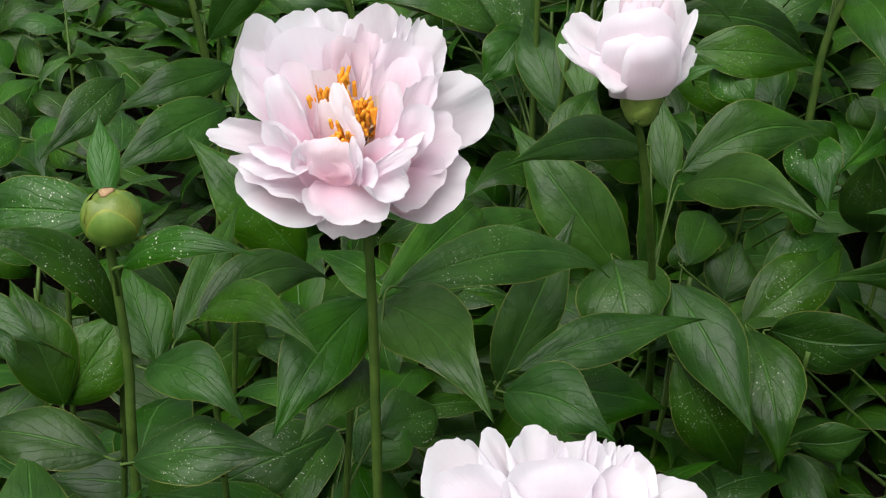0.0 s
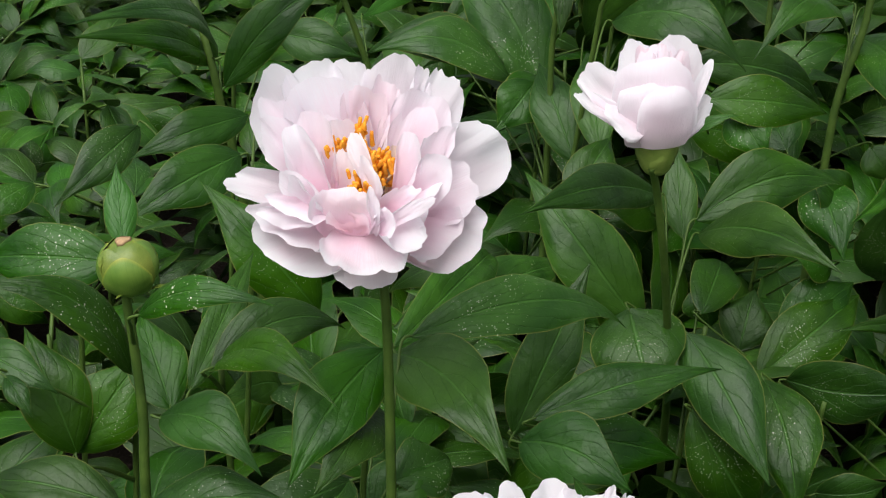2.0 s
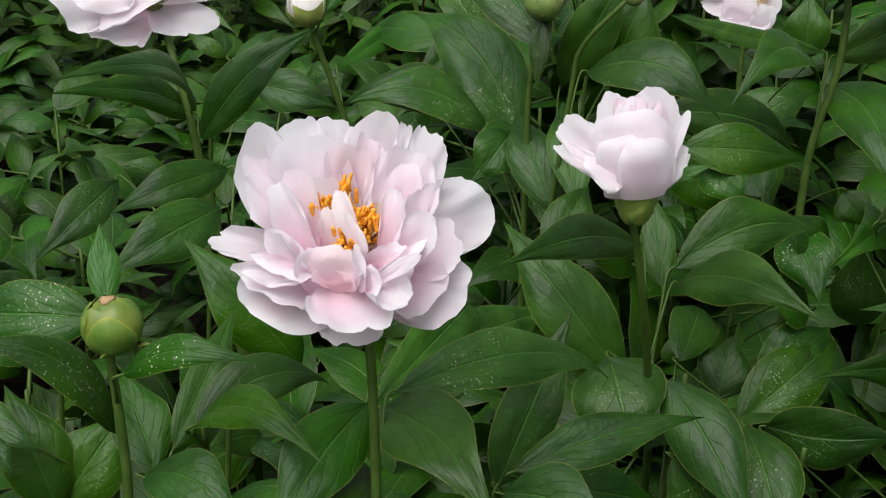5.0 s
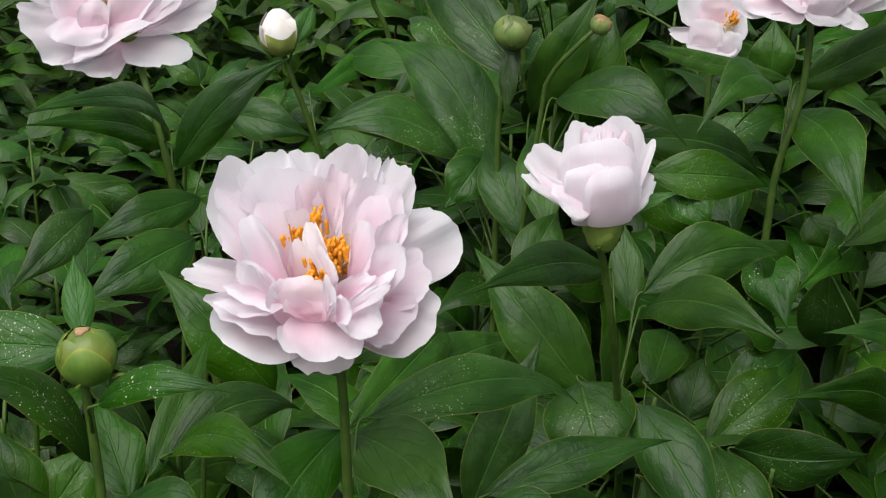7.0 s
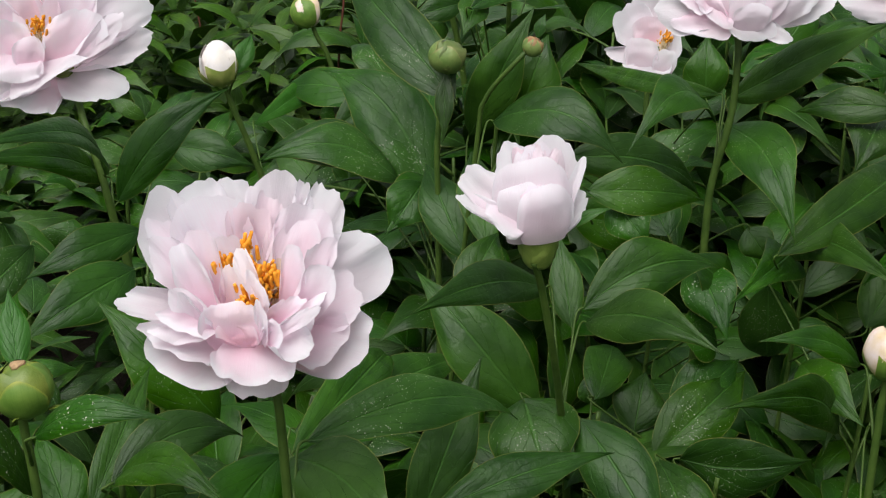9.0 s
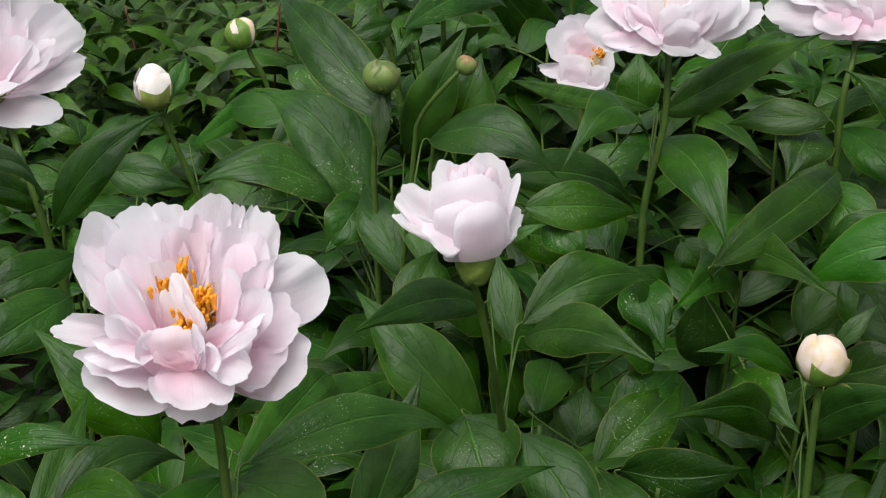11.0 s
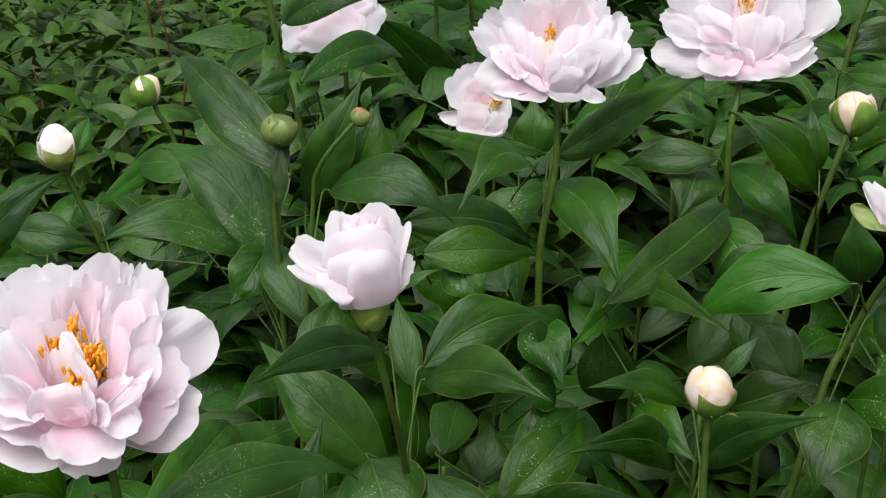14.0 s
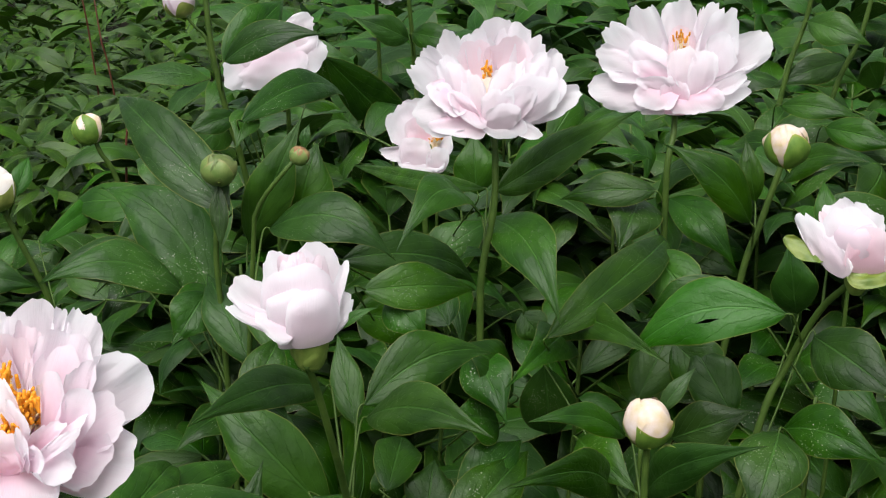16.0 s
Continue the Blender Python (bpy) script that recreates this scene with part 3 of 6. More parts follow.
def sheet(flower, foot, left, mid, right, bulge=0, ruffle=0.05, notch=0.0, bow=0.34, base=0.34, crumple=1.0, mat=None, fine=20):
    """A petal from its foot to a rounded rim that runs from left over mid to right, in mm of the flower's own axes. bulge: how far its
    middle swells towards the path; bow: how far its sides belly out; base: how broad its foot is; ruffle: how wavy its rim is; notch: depth of a cleft in it; crumple: how uneven its face is."""
    SHEETS[0] += 1
    n = SHEETS[0]
    rng = random.Random(n)
    p1, p2, p3 = (rng.uniform(0, 6.28) for _ in range(3))
    clefts = [(rng.uniform(-0.8, 0.8), rng.uniform(0.03, 0.09), ruffle * rng.uniform(0.2, 1.1)) for _ in range(3)] + [(rng.uniform(-0.4, 0.4), 0.09, notch)]
    f, a, b, c = (Vector(q) / 1000 for q in (foot, left, mid, right))
    chord, half = (a + c) / 2, (c - a) / 2
    crown = b - chord
    size = (c - a).length + (chord - f).length
    normal = half.cross(b - f)
    normal = normal.normalized() * (1 if normal.z > 0 else -1)

    def at(u, v):
        s = 2 * v - 1
        q = 0.5 * math.pi * s
        sn, cs = math.sin(q), max(math.cos(q), 0.0)
        e = chord + half * math.copysign(abs(sn) ** 0.9, sn) + crown * cs ** 0.62
        wob = ruffle * (0.50 * math.sin(3.3 * s + p1) + 0.35 * math.sin(7.1 * s + p2) + 0.26 * math.sin(15 * s + p3) * math.sin(5 * s + p1) + 0.10 * math.sin(31 * s + p1))
        wob -= sum(deep * math.exp(-((s - where) / wide) ** 2) for where, wide, deep in clefts)
        e = f + (e - f) * (0.935 + wob)
        start = f + half * (base * math.sin(q)) + (chord - f) * (0.30 * base * (1 - math.cos(q)))
        ctrl = f.lerp(e, 0.52) + half * (bow * math.sin(q)) + Vector((0, 0, bulge / 1000)) * math.cos(0.8 * q)
        p = start * (1 - u) ** 2 + ctrl * (2 * u * (1 - u)) + e * u * u
        swell = 0.075 * noise.noise(Vector((1.7 * s + n, 2.3 * u, 0.37 * n))) * min(1.0, 2.2 * u)
        swell += 0.026 * noise.noise(Vector((4.5 * s - n, 6.0 * u, 0.61 * n))) * u
        swell *= crumple
        swell += ruffle * 0.42 * u ** 3 * (math.sin(4.1 * s + p2) + 0.55 * math.sin(9.5 * s + p3))
        swell -= 0.05 * max(0.0, u - 0.8) ** 2 * 10 * math.sin(2.2 * s + p3)
        return p + normal * (swell * size * 0.62)

    return part("petal", grid_mesh("petal", fine, fine, at), mat or PETAL, flower)


def bud_body(flower, place, r, tall, mat):
    """The ball of closed petals inside an opening bud."""
    prof = [(0.3 * r, -0.98 * r), (0.72 * r, -0.6 * r), (0.84 * r, 0.0), (0.74 * r, 0.5 * r), (0.5 * r, 0.76 * r), (0.1 * r, 0.72 * r)]
    m = Matrix.Translation(Vector(place) / 1000) @ pose(0, 0, 0, -62) @ Matrix.Diagonal((1, 1, tall, 1))
    return part("petal_ball", lathe("petal_ball", prof, 24, 4, 0.04), mat, flower, m)


def green_cup(flower, place, r):
    """The smooth green cup under an opening bud, with broad rounded sepals."""
    m = Matrix.Translation(Vector(place) / 1000) @ pose(0, 0, 0, -66)
    prof = [(0.30 * r, -1.38 * r), (0.50 * r, -1.33 * r), (0.66 * r, -1.10 * r), (0.82 * r, -0.55 * r), (0.95 * r, 0.1 * r), (0.98 * r, 0.6 * r)]
    cup = part("seat", lathe("seat", prof, 24, 5, 0.02), CUP_GREEN, flower, m, "smooth green cup")
    for k in range(4):
        me = petal_mesh(1.35 * r, 1.5 * r, 55, 92, 0.5, 0.01, 0, k + 70, 8, 8, 1.6)
        part("sepal", me, CUP_GREEN, flower, m @ pose(0, 0, 0, 0, 0, 90 * k + 35) @ pose(0, 0.50 * r, -1.26 * r))
    return cup


def tuft(flower, foot, tip, count, spread):
    """A bunch of orange stamens from foot to tip, in mm of the flower's own axes, fanned out by spread."""
    rng = random.Random(count)
    a, b = Vector(foot) / 1000, Vector(tip) / 1000
    way = b - a
    anthers, stalks = [], []
    for _ in range(count):
        off = Vector((rng.gauss(0, 1), rng.gauss(0, 1), rng.gauss(0, 0.8))) * spread / 2000
        low, top = a + off * 0.5, a + way * rng.uniform(0.66, 1.0) + off * 1.05
        bent = Vector((rng.gauss(0, 1), rng.gauss(0, 1), rng.gauss(0, 1))) * 0.0016
        stalks.append(thread((low, low.lerp(top, 0.55) + bent, top), 0.0006, 0.0005, 4))
        end = top + way.normalized() * rng.uniform(0.004, 0.0075) + bent * 1.2
        anthers.append(thread((top, top.lerp(end, 0.35) + bent * 0.3, top.lerp(end, 0.7) + bent * 0.2, end), 0.0014, 0.0010, 6))
    part("stamen_tuft", joined("stamen_tuft", anthers), STAMEN, flower, None, "bright orange stamen tuft")
    part("filament_tuft", joined("filament_tuft", stalks), FILAMENT, flower)


# ---- the plants one by one ----
bud_plant = thing("peony_plant", (-0.238, 0.715, 0.000), "green peony shoot with one closed round bud", "peony", "peony plants in the bed")
stem(bud_plant, ((-0.238, 0.715, -0.010), (-0.237, 0.715, 0.185), (-0.232, 0.715, 0.381), (-0.229, 0.715, 0.435), (-0.230, 0.715, 0.483), (-0.232, 0.715, 0.521), (-0.229, 0.715, 0.539)), 0.0037, STEM)
main_plant = thing("peony_plant", (-0.075, 0.710, 0.000), "peony plant with one open pale pink double flower", "peony", "peony plants in the bed")
stem(main_plant, ((-0.075, 0.710, -0.010), (-0.075, 0.710, 0.206), (-0.077, 0.710, 0.422), (-0.078, 0.710, 0.485), (-0.080, 0.711, 0.533), (-0.086, 0.714, 0.562)), 0.0036, STEM)
pink_plant = thing("peony_plant", (0.142, 1.140, 0.000), "peony plant with one half-open pale pink bud", "peony", "peony plants in the bed")
stem(pink_plant, ((0.142, 1.140, -0.010), (0.140, 1.110, 0.150), (0.132, 1.060, 0.276), (0.120, 1.020, 0.369), (0.110, 0.990, 0.431), (0.099, 0.972, 0.490), (0.092, 0.957, 0.516)), 0.004, STEM)
front_plant = thing("peony_plant", (0.009, 0.474, 0.000), "peony plant with one white double flower close to the path", "peony", "peony plants in the bed")
stem(front_plant, ((0.009, 0.474, -0.010), (0.009, 0.473, 0.145), (0.010, 0.470, 0.300), (0.012, 0.465, 0.440), (0.012, 0.460, 0.500)), 0.0042, STEM)
low_plant = thing("peony_plant", (0.362, 0.945, 0.000), "short peony shoot with one cream bud showing colour", "peony", "peony plants in the bed")
stem(low_plant, ((0.362, 0.945, -0.010), (0.363, 0.945, 0.180), (0.367, 0.945, 0.370), (0.369, 0.945, 0.412), (0.370, 0.945, 0.435)), 0.0038, STEM)
far_right_plant = thing("peony_plant", (0.493, 1.120, 0.000), "peony plant with a pink bud about to open", "peony", "peony plants in the bed")
stem(far_right_plant, ((0.493, 1.120, -0.010), (0.504, 1.120, 0.164), (0.542, 1.120, 0.337), (0.567, 1.120, 0.395), (0.588, 1.095, 0.462), (0.600, 1.055, 0.504)), 0.0043, STEM)
back_plant = thing("peony_plant", (0.278, 1.250, 0.000), "peony plant with one full pale pink double flower", "peony", "peony plants in the bed")
stem(back_plant, ((0.278, 1.250, -0.010), (0.280, 1.250, 0.205), (0.287, 1.250, 0.420), (0.291, 1.250, 0.479), (0.305, 1.250, 0.544), (0.309, 1.255, 0.600), (0.308, 1.262, 0.624)), 0.0044, STEM)
right_plant = thing("peony_plant", (0.533, 1.420, 0.000), "peony plant with one pale pink flower, orange heart showing", "peony", "peony plants in the bed")
stem(right_plant, ((0.533, 1.420, -0.010), (0.535, 1.420, 0.222), (0.542, 1.420, 0.454), (0.545, 1.420, 0.529), (0.555, 1.430, 0.560), (0.562, 1.446, 0.582)), 0.0046, STEM)
cream_plant = thing("peony_plant", (0.565, 1.360, 0.000), "peony shoot with one cream-yellow bud on a long stem", "peony", "peony plants in the bed")
stem(cream_plant, ((0.565, 1.360, -0.010), (0.575, 1.360, 0.195), (0.614, 1.360, 0.401), (0.635, 1.360, 0.464), (0.657, 1.360, 0.529), (0.664, 1.360, 0.551)), 0.0046, STEM)
left_plant = thing("peony_plant", (-0.238, 1.200, 0.000), "peony plant with one pale pink flower in the second row", "peony", "peony plants in the bed")
stem(left_plant, ((-0.238, 1.200, -0.010), (-0.246, 1.200, 0.208), (-0.273, 1.200, 0.426), (-0.280, 1.200, 0.460), (-0.287, 1.200, 0.505), (-0.300, 1.212, 0.550), (-0.317, 1.246, 0.588)), 0.0046, STEM)
white_bud_plant = thing("peony_plant", (-0.157, 1.600, 0.000), "peony shoot with a white-tipped bud", "peony", "peony plants in the bed")
stem(white_bud_plant, ((-0.157, 1.600, -0.010), (-0.163, 1.600, 0.169), (-0.185, 1.600, 0.347), (-0.197, 1.600, 0.399), (-0.221, 1.600, 0.470), (-0.230, 1.600, 0.502)), 0.0046, STEM)
olive_bud_plant = thing("peony_plant", (0.023, 1.310, 0.000), "peony shoot with a closed olive bud", "peony", "peony plants in the bed")
stem(olive_bud_plant, ((0.023, 1.310, -0.010), (0.023, 1.310, 0.208), (0.024, 1.310, 0.427), (0.024, 1.310, 0.502), (0.032, 1.310, 0.567), (0.035, 1.310, 0.591)), 0.0036, STEM)
small_bud_plant = thing("peony_plant", (0.027, 1.277, 0.000), "peony shoot with a small reddish bud on a bent stalk", "peony", "peony plants in the bed")
stem(small_bud_plant, ((0.027, 1.277, -0.010), (0.034, 1.271, 0.254), (0.061, 1.251, 0.517), (0.069, 1.245, 0.565), (0.096, 1.232, 0.603), (0.113, 1.235, 0.618)), 0.0028, STEM)
hidden_plant = thing("peony_plant", (0.297, 1.678, 0.000), "peony plant with a pale flower half hidden by leaves", "peony", "peony plants in the bed")
stem(hidden_plant, ((0.297, 1.678, -0.010), (0.296, 1.671, 0.188), (0.292, 1.649, 0.386), (0.292, 1.652, 0.450), (0.297, 1.660, 0.505)), 0.0045, STEM)
tall_plant = thing("peony_plant", (0.095, 1.838, 0.000), "tall peony shoot rising above a nodding pink flower", "peony", "peony plants in the bed")
stem(tall_plant, ((0.095, 1.838, -0.010), (0.089, 1.832, 0.222), (0.066, 1.811, 0.455), (0.047, 1.794, 0.555), (0.035, 1.795, 0.648), (0.034, 1.803, 0.736)), 0.005, STEM)
nodding_plant = thing("peony_plant", (0.133, 1.997, 0.000), "peony plant with a nodding pale pink flower under leaves", "peony", "peony plants in the bed")
stem(nodding_plant, ((0.133, 1.997, -0.010), (0.134, 1.986, 0.202), (0.135, 1.947, 0.415), (0.136, 1.910, 0.526), (0.129, 1.901, 0.562)), 0.0045, STEM)
yellow_bud_plant = thing("peony_plant", (-0.063, 2.034, 0.000), "peony shoot with a yellow-tipped green bud", "peony", "peony plants in the bed")
stem(yellow_bud_plant, ((-0.063, 2.034, -0.010), (-0.076, 2.032, 0.198), (-0.125, 2.025, 0.406), (-0.145, 2.022, 0.453), (-0.154, 2.023, 0.484)), 0.0045, STEM)
shoot_a = thing("peony_shoot", (-0.304, 0.860, 0.000), "leafy green peony shoot without a flower", "peony", "peony plants in the bed")
stem(shoot_a, ((-0.304, 0.860, -0.010), (-0.303, 0.860, 0.058), (-0.300, 0.860, 0.126), (-0.288, 0.860, 0.252), (-0.280, 0.860, 0.360)), 0.0031, STEM)
shoot_b = thing("peony_shoot", (-0.188, 0.800, 0.000), "leafy green peony shoot without a flower", "peony", "peony plants in the bed")
stem(shoot_b, ((-0.188, 0.800, -0.010), (-0.188, 0.800, 0.070), (-0.190, 0.800, 0.150), (-0.196, 0.800, 0.301), (-0.200, 0.800, 0.430)), 0.0031, STEM)
shoot_c = thing("peony_shoot", (-0.124, 0.800, 0.000), "leafy green peony shoot without a flower", "peony", "peony plants in the bed")
stem(shoot_c, ((-0.124, 0.800, -0.010), (-0.123, 0.800, 0.068), (-0.120, 0.800, 0.147), (-0.108, 0.800, 0.294), (-0.100, 0.800, 0.420)), 0.0031, STEM)
shoot_d = thing("peony_shoot", (0.016, 0.930, 0.000), "leafy green peony shoot without a flower", "peony", "peony plants in the bed")
stem(shoot_d, ((0.016, 0.930, -0.010), (0.017, 0.930, 0.058), (0.020, 0.930, 0.126), (0.032, 0.930, 0.252), (0.040, 0.930, 0.360)), 0.0031, STEM)
shoot_e = thing("peony_shoot", (0.136, 1.060, 0.000), "leafy green peony shoot without a flower", "peony", "peony plants in the bed")
stem(shoot_e, ((0.136, 1.060, -0.010), (0.137, 1.060, 0.053), (0.140, 1.060, 0.115), (0.152, 1.060, 0.231), (0.160, 1.060, 0.330)), 0.0031, STEM)
shoot_f = thing("peony_shoot", (0.246, 1.060, 0.000), "leafy green peony shoot without a flower", "peony", "peony plants in the bed")
stem(shoot_f, ((0.246, 1.060, -0.010), (0.247, 1.060, 0.041), (0.250, 1.060, 0.091), (0.262, 1.060, 0.182), (0.270, 1.060, 0.260)), 0.0031, STEM)
shoot_g = thing("peony_shoot", (0.396, 1.120, 0.000), "leafy green peony shoot without a flower", "peony", "peony plants in the bed")
stem(shoot_g, ((0.396, 1.120, -0.010), (0.397, 1.120, 0.053), (0.400, 1.120, 0.115), (0.412, 1.120, 0.231), (0.420, 1.120, 0.330)), 0.0031, STEM)
shoot_h = thing("peony_shoot", (0.576, 1.120, 0.000), "leafy green peony shoot without a flower", "peony", "peony plants in the bed")
stem(shoot_h, ((0.576, 1.120, -0.010), (0.577, 1.120, 0.058), (0.580, 1.120, 0.126), (0.592, 1.120, 0.252), (0.600, 1.120, 0.360)), 0.0031, STEM)
shoot_i = thing("peony_shoot", (-0.254, 1.080, 0.000), "leafy green peony shoot without a flower", "peony", "peony plants in the bed")
stem(shoot_i, ((-0.254, 1.080, -0.010), (-0.253, 1.080, 0.075), (-0.250, 1.080, 0.161), (-0.238, 1.080, 0.322), (-0.230, 1.080, 0.460)), 0.0031, STEM)
shoot_j = thing("peony_shoot", (-0.384, 1.000, 0.000), "leafy green peony shoot without a flower", "peony", "peony plants in the bed")
stem(shoot_j, ((-0.384, 1.000, -0.010), (-0.383, 1.000, 0.068), (-0.380, 1.000, 0.147), (-0.368, 1.000, 0.294), (-0.360, 1.000, 0.420)), 0.0031, STEM)
shoot_k = thing("peony_shoot", (-0.334, 1.400, 0.000), "leafy green peony shoot without a flower", "peony", "peony plants in the bed")
stem(shoot_k, ((-0.334, 1.400, -0.010), (-0.333, 1.400, 0.075), (-0.330, 1.400, 0.161), (-0.318, 1.400, 0.322), (-0.310, 1.400, 0.460)), 0.0031, STEM)
shoot_l = thing("peony_shoot", (-0.004, 1.420, 0.000), "leafy green peony shoot without a flower", "peony", "peony plants in the bed")
stem(shoot_l, ((-0.004, 1.420, -0.010), (-0.003, 1.420, 0.068), (0.000, 1.420, 0.147), (0.012, 1.420, 0.294), (0.020, 1.420, 0.420)), 0.0031, STEM)
shoot_n = thing("peony_shoot", (0.256, 1.420, 0.000), "leafy green peony shoot without a flower", "peony", "peony plants in the bed")
stem(shoot_n, ((0.256, 1.420, -0.010), (0.257, 1.420, 0.065), (0.260, 1.420, 0.140), (0.272, 1.420, 0.280), (0.280, 1.420, 0.400)), 0.0031, STEM)
shoot_o = thing("peony_shoot", (0.396, 1.340, 0.000), "leafy green peony shoot without a flower", "peony", "peony plants in the bed")
stem(shoot_o, ((0.396, 1.340, -0.010), (0.397, 1.340, 0.061), (0.400, 1.340, 0.133), (0.412, 1.340, 0.266), (0.420, 1.340, 0.380)), 0.0031, STEM)
shoot_q = thing("peony_shoot", (0.696, 1.300, 0.000), "leafy green peony shoot without a flower", "peony", "peony plants in the bed")
stem(shoot_q, ((0.696, 1.300, -0.010), (0.697, 1.300, 0.074), (0.700, 1.300, 0.158), (0.712, 1.300, 0.315), (0.720, 1.300, 0.450)), 0.0031, STEM)
shoot_r = thing("peony_shoot", (0.296, 1.720, 0.000), "leafy green peony shoot without a flower", "peony", "peony plants in the bed")
stem(shoot_r, ((0.296, 1.720, -0.010), (0.297, 1.720, 0.068), (0.300, 1.720, 0.147), (0.312, 1.720, 0.294), (0.320, 1.720, 0.420)), 0.0031, STEM)
shoot_s = thing("peony_shoot", (0.076, 1.580, 0.000), "leafy green peony shoot without a flower", "peony", "peony plants in the bed")
stem(shoot_s, ((0.076, 1.580, -0.010), (0.077, 1.580, 0.075), (0.080, 1.580, 0.161), (0.092, 1.580, 0.322), (0.100, 1.580, 0.460)), 0.0031, STEM)
red_stem_a = thing("peony_shoot", (-0.412, 2.740, 0.000), "thin red-brown peony stem in the row behind", "peony", "peony plants in the bed")
stem(red_stem_a, ((-0.412, 2.740, -0.010), (-0.414, 2.742, 0.086), (-0.420, 2.748, 0.181), (-0.432, 2.759, 0.275), (-0.450, 2.772, 0.402)), 0.0024, STEM_RED)
red_stem_b = thing("peony_shoot", (-0.183, 3.076, 0.000), "thin red-brown peony stem in the row behind", "peony", "peony plants in the bed")
stem(red_stem_b, ((-0.183, 3.076, -0.010), (-0.187, 3.072, 0.198), (-0.201, 3.056, 0.405), (-0.210, 3.047, 0.470), (-0.217, 3.063, 0.580)), 0.0024, STEM_RED)
red_stem_c = thing("peony_shoot", (-0.143, 2.229, 0.000), "thin red-brown peony stem in the row behind", "peony", "peony plants in the bed")
stem(red_stem_c, ((-0.143, 2.229, -0.010), (-0.139, 2.227, 0.190), (-0.124, 2.221, 0.389), (-0.116, 2.218, 0.447), (-0.110, 2.223, 0.498)), 0.0024, STEM_RED)
red_stem_d = thing("peony_shoot", (-0.229, 3.107, 0.000), "thin red-brown peony stem in the row behind", "peony", "peony plants in the bed")
stem(red_stem_d, ((-0.229, 3.107, -0.010), (-0.231, 3.102, 0.228), (-0.237, 3.082, 0.467), (-0.240, 3.071, 0.531), (-0.246, 3.071, 0.593)), 0.0024, STEM_RED)
far_stem_a = thing("peony_shoot", (0.800, 1.823, 0.000), "leafy green peony shoot without a flower", "peony", "peony plants in the bed")
stem(far_stem_a, ((0.800, 1.823, -0.010), (0.811, 1.821, 0.254), (0.853, 1.815, 0.518), (0.882, 1.811, 0.616), (0.889, 1.804, 0.664)), 0.0046, STEM)
far_stem_b = thing("peony_shoot", (0.853, 1.813, 0.000), "leafy green peony shoot without a flower", "peony", "peony plants in the bed")
stem(far_stem_b, ((0.853, 1.813, -0.010), (0.868, 1.810, 0.245), (0.921, 1.798, 0.499), (0.956, 1.790, 0.589), (0.972, 1.788, 0.654)), 0.0046, STEM)
far_stem_c = thing("peony_shoot", (0.371, 2.194, 0.000), "leafy green peony shoot without a flower", "peony", "peony plants in the bed")
stem(far_stem_c, ((0.371, 2.194, -0.010), (0.369, 2.188, 0.266), (0.360, 2.167, 0.542), (0.356, 2.157, 0.609), (0.353, 2.152, 0.655)), 0.0046, STEM)

# leaves
leaf(bud_plant, (-0.214, 0.677, 0.530), (-0.131, 0.653, 0.551), 0.021, (-0.627, -0.510, 0.588), bend=0.16, fold=10, sweep=-0.05)
leaf(bud_plant, (-0.242, 0.742, 0.452), (-0.323, 0.705, 0.529), 0.032, (0.861, -0.308, 0.404), bend=0.16, sweep=0.1)
leaf(bud_plant, (-0.235, 0.729, 0.547), (-0.245, 0.761, 0.586), 0.019, (0.238, -0.736, 0.633), fold=10, bend=0.02, mat=LEAF_YOUNG)
leaf(shoot_b, (-0.196, 0.759, 0.449), (-0.119, 0.827, 0.443), 0.035, (0.236, -0.669, 0.705), sweep=-0.13)
leaf(shoot_b, (-0.202, 0.774, 0.438), (-0.106, 0.697, 0.461), 0.028, (-0.698, -0.177, 0.693), bend=0.14, sweep=-0.12)
leaf(shoot_b, (-0.218, 0.713, 0.440), (-0.148, 0.672, 0.428), 0.035, (-0.367, -0.455, 0.811), bend=0.16, sweep=-0.12)
leaf(shoot_b, (-0.224, 0.760, 0.415), (-0.258, 0.820, 0.454), 0.039, (0.068, -0.543, 0.837), bend=0.05)
leaf(shoot_b, (-0.209, 0.752, 0.435), (-0.187, 0.866, 0.480), 0.023, (0.360, -0.428, 0.829), bend=0.05)
leaf(shoot_a, (-0.314, 0.822, 0.335), (-0.359, 0.868, 0.412), 0.048, (0.330, -0.750, 0.574), fold=16)
leaf(shoot_a, (-0.317, 0.831, 0.330), (-0.274, 0.878, 0.389), 0.051, (0.135, -0.858, 0.496))
leaf(shoot_a, (-0.250, 0.719, 0.368), (-0.348, 0.737, 0.368), 0.041, (0.331, -0.525, 0.784))
leaf(shoot_b, (-0.224, 0.686, 0.389), (-0.130, 0.685, 0.399), 0.042, (-0.523, -0.426, 0.738))
leaf(main_plant, (-0.086, 0.776, 0.458), (-0.137, 0.687, 0.409), 0.047, (0.326, -0.510, 0.796), bend=0.08, sweep=0.06)
leaf(shoot_c, (-0.092, 0.774, 0.417), (-0.121, 0.684, 0.407), 0.039, (0.441, -0.163, 0.883))
leaf(main_plant, (-0.079, 0.759, 0.465), (-0.004, 0.667, 0.440), 0.048, (-0.403, -0.339, 0.850), bend=0.1, fold=22, wave=0.12, belly=0.34, sweep=-0.09)
leaf(shoot_c, (-0.072, 0.766, 0.444), (-0.025, 0.749, 0.483), 0.032, (-0.469, -0.866, 0.173), bend=0.16, fold=4)
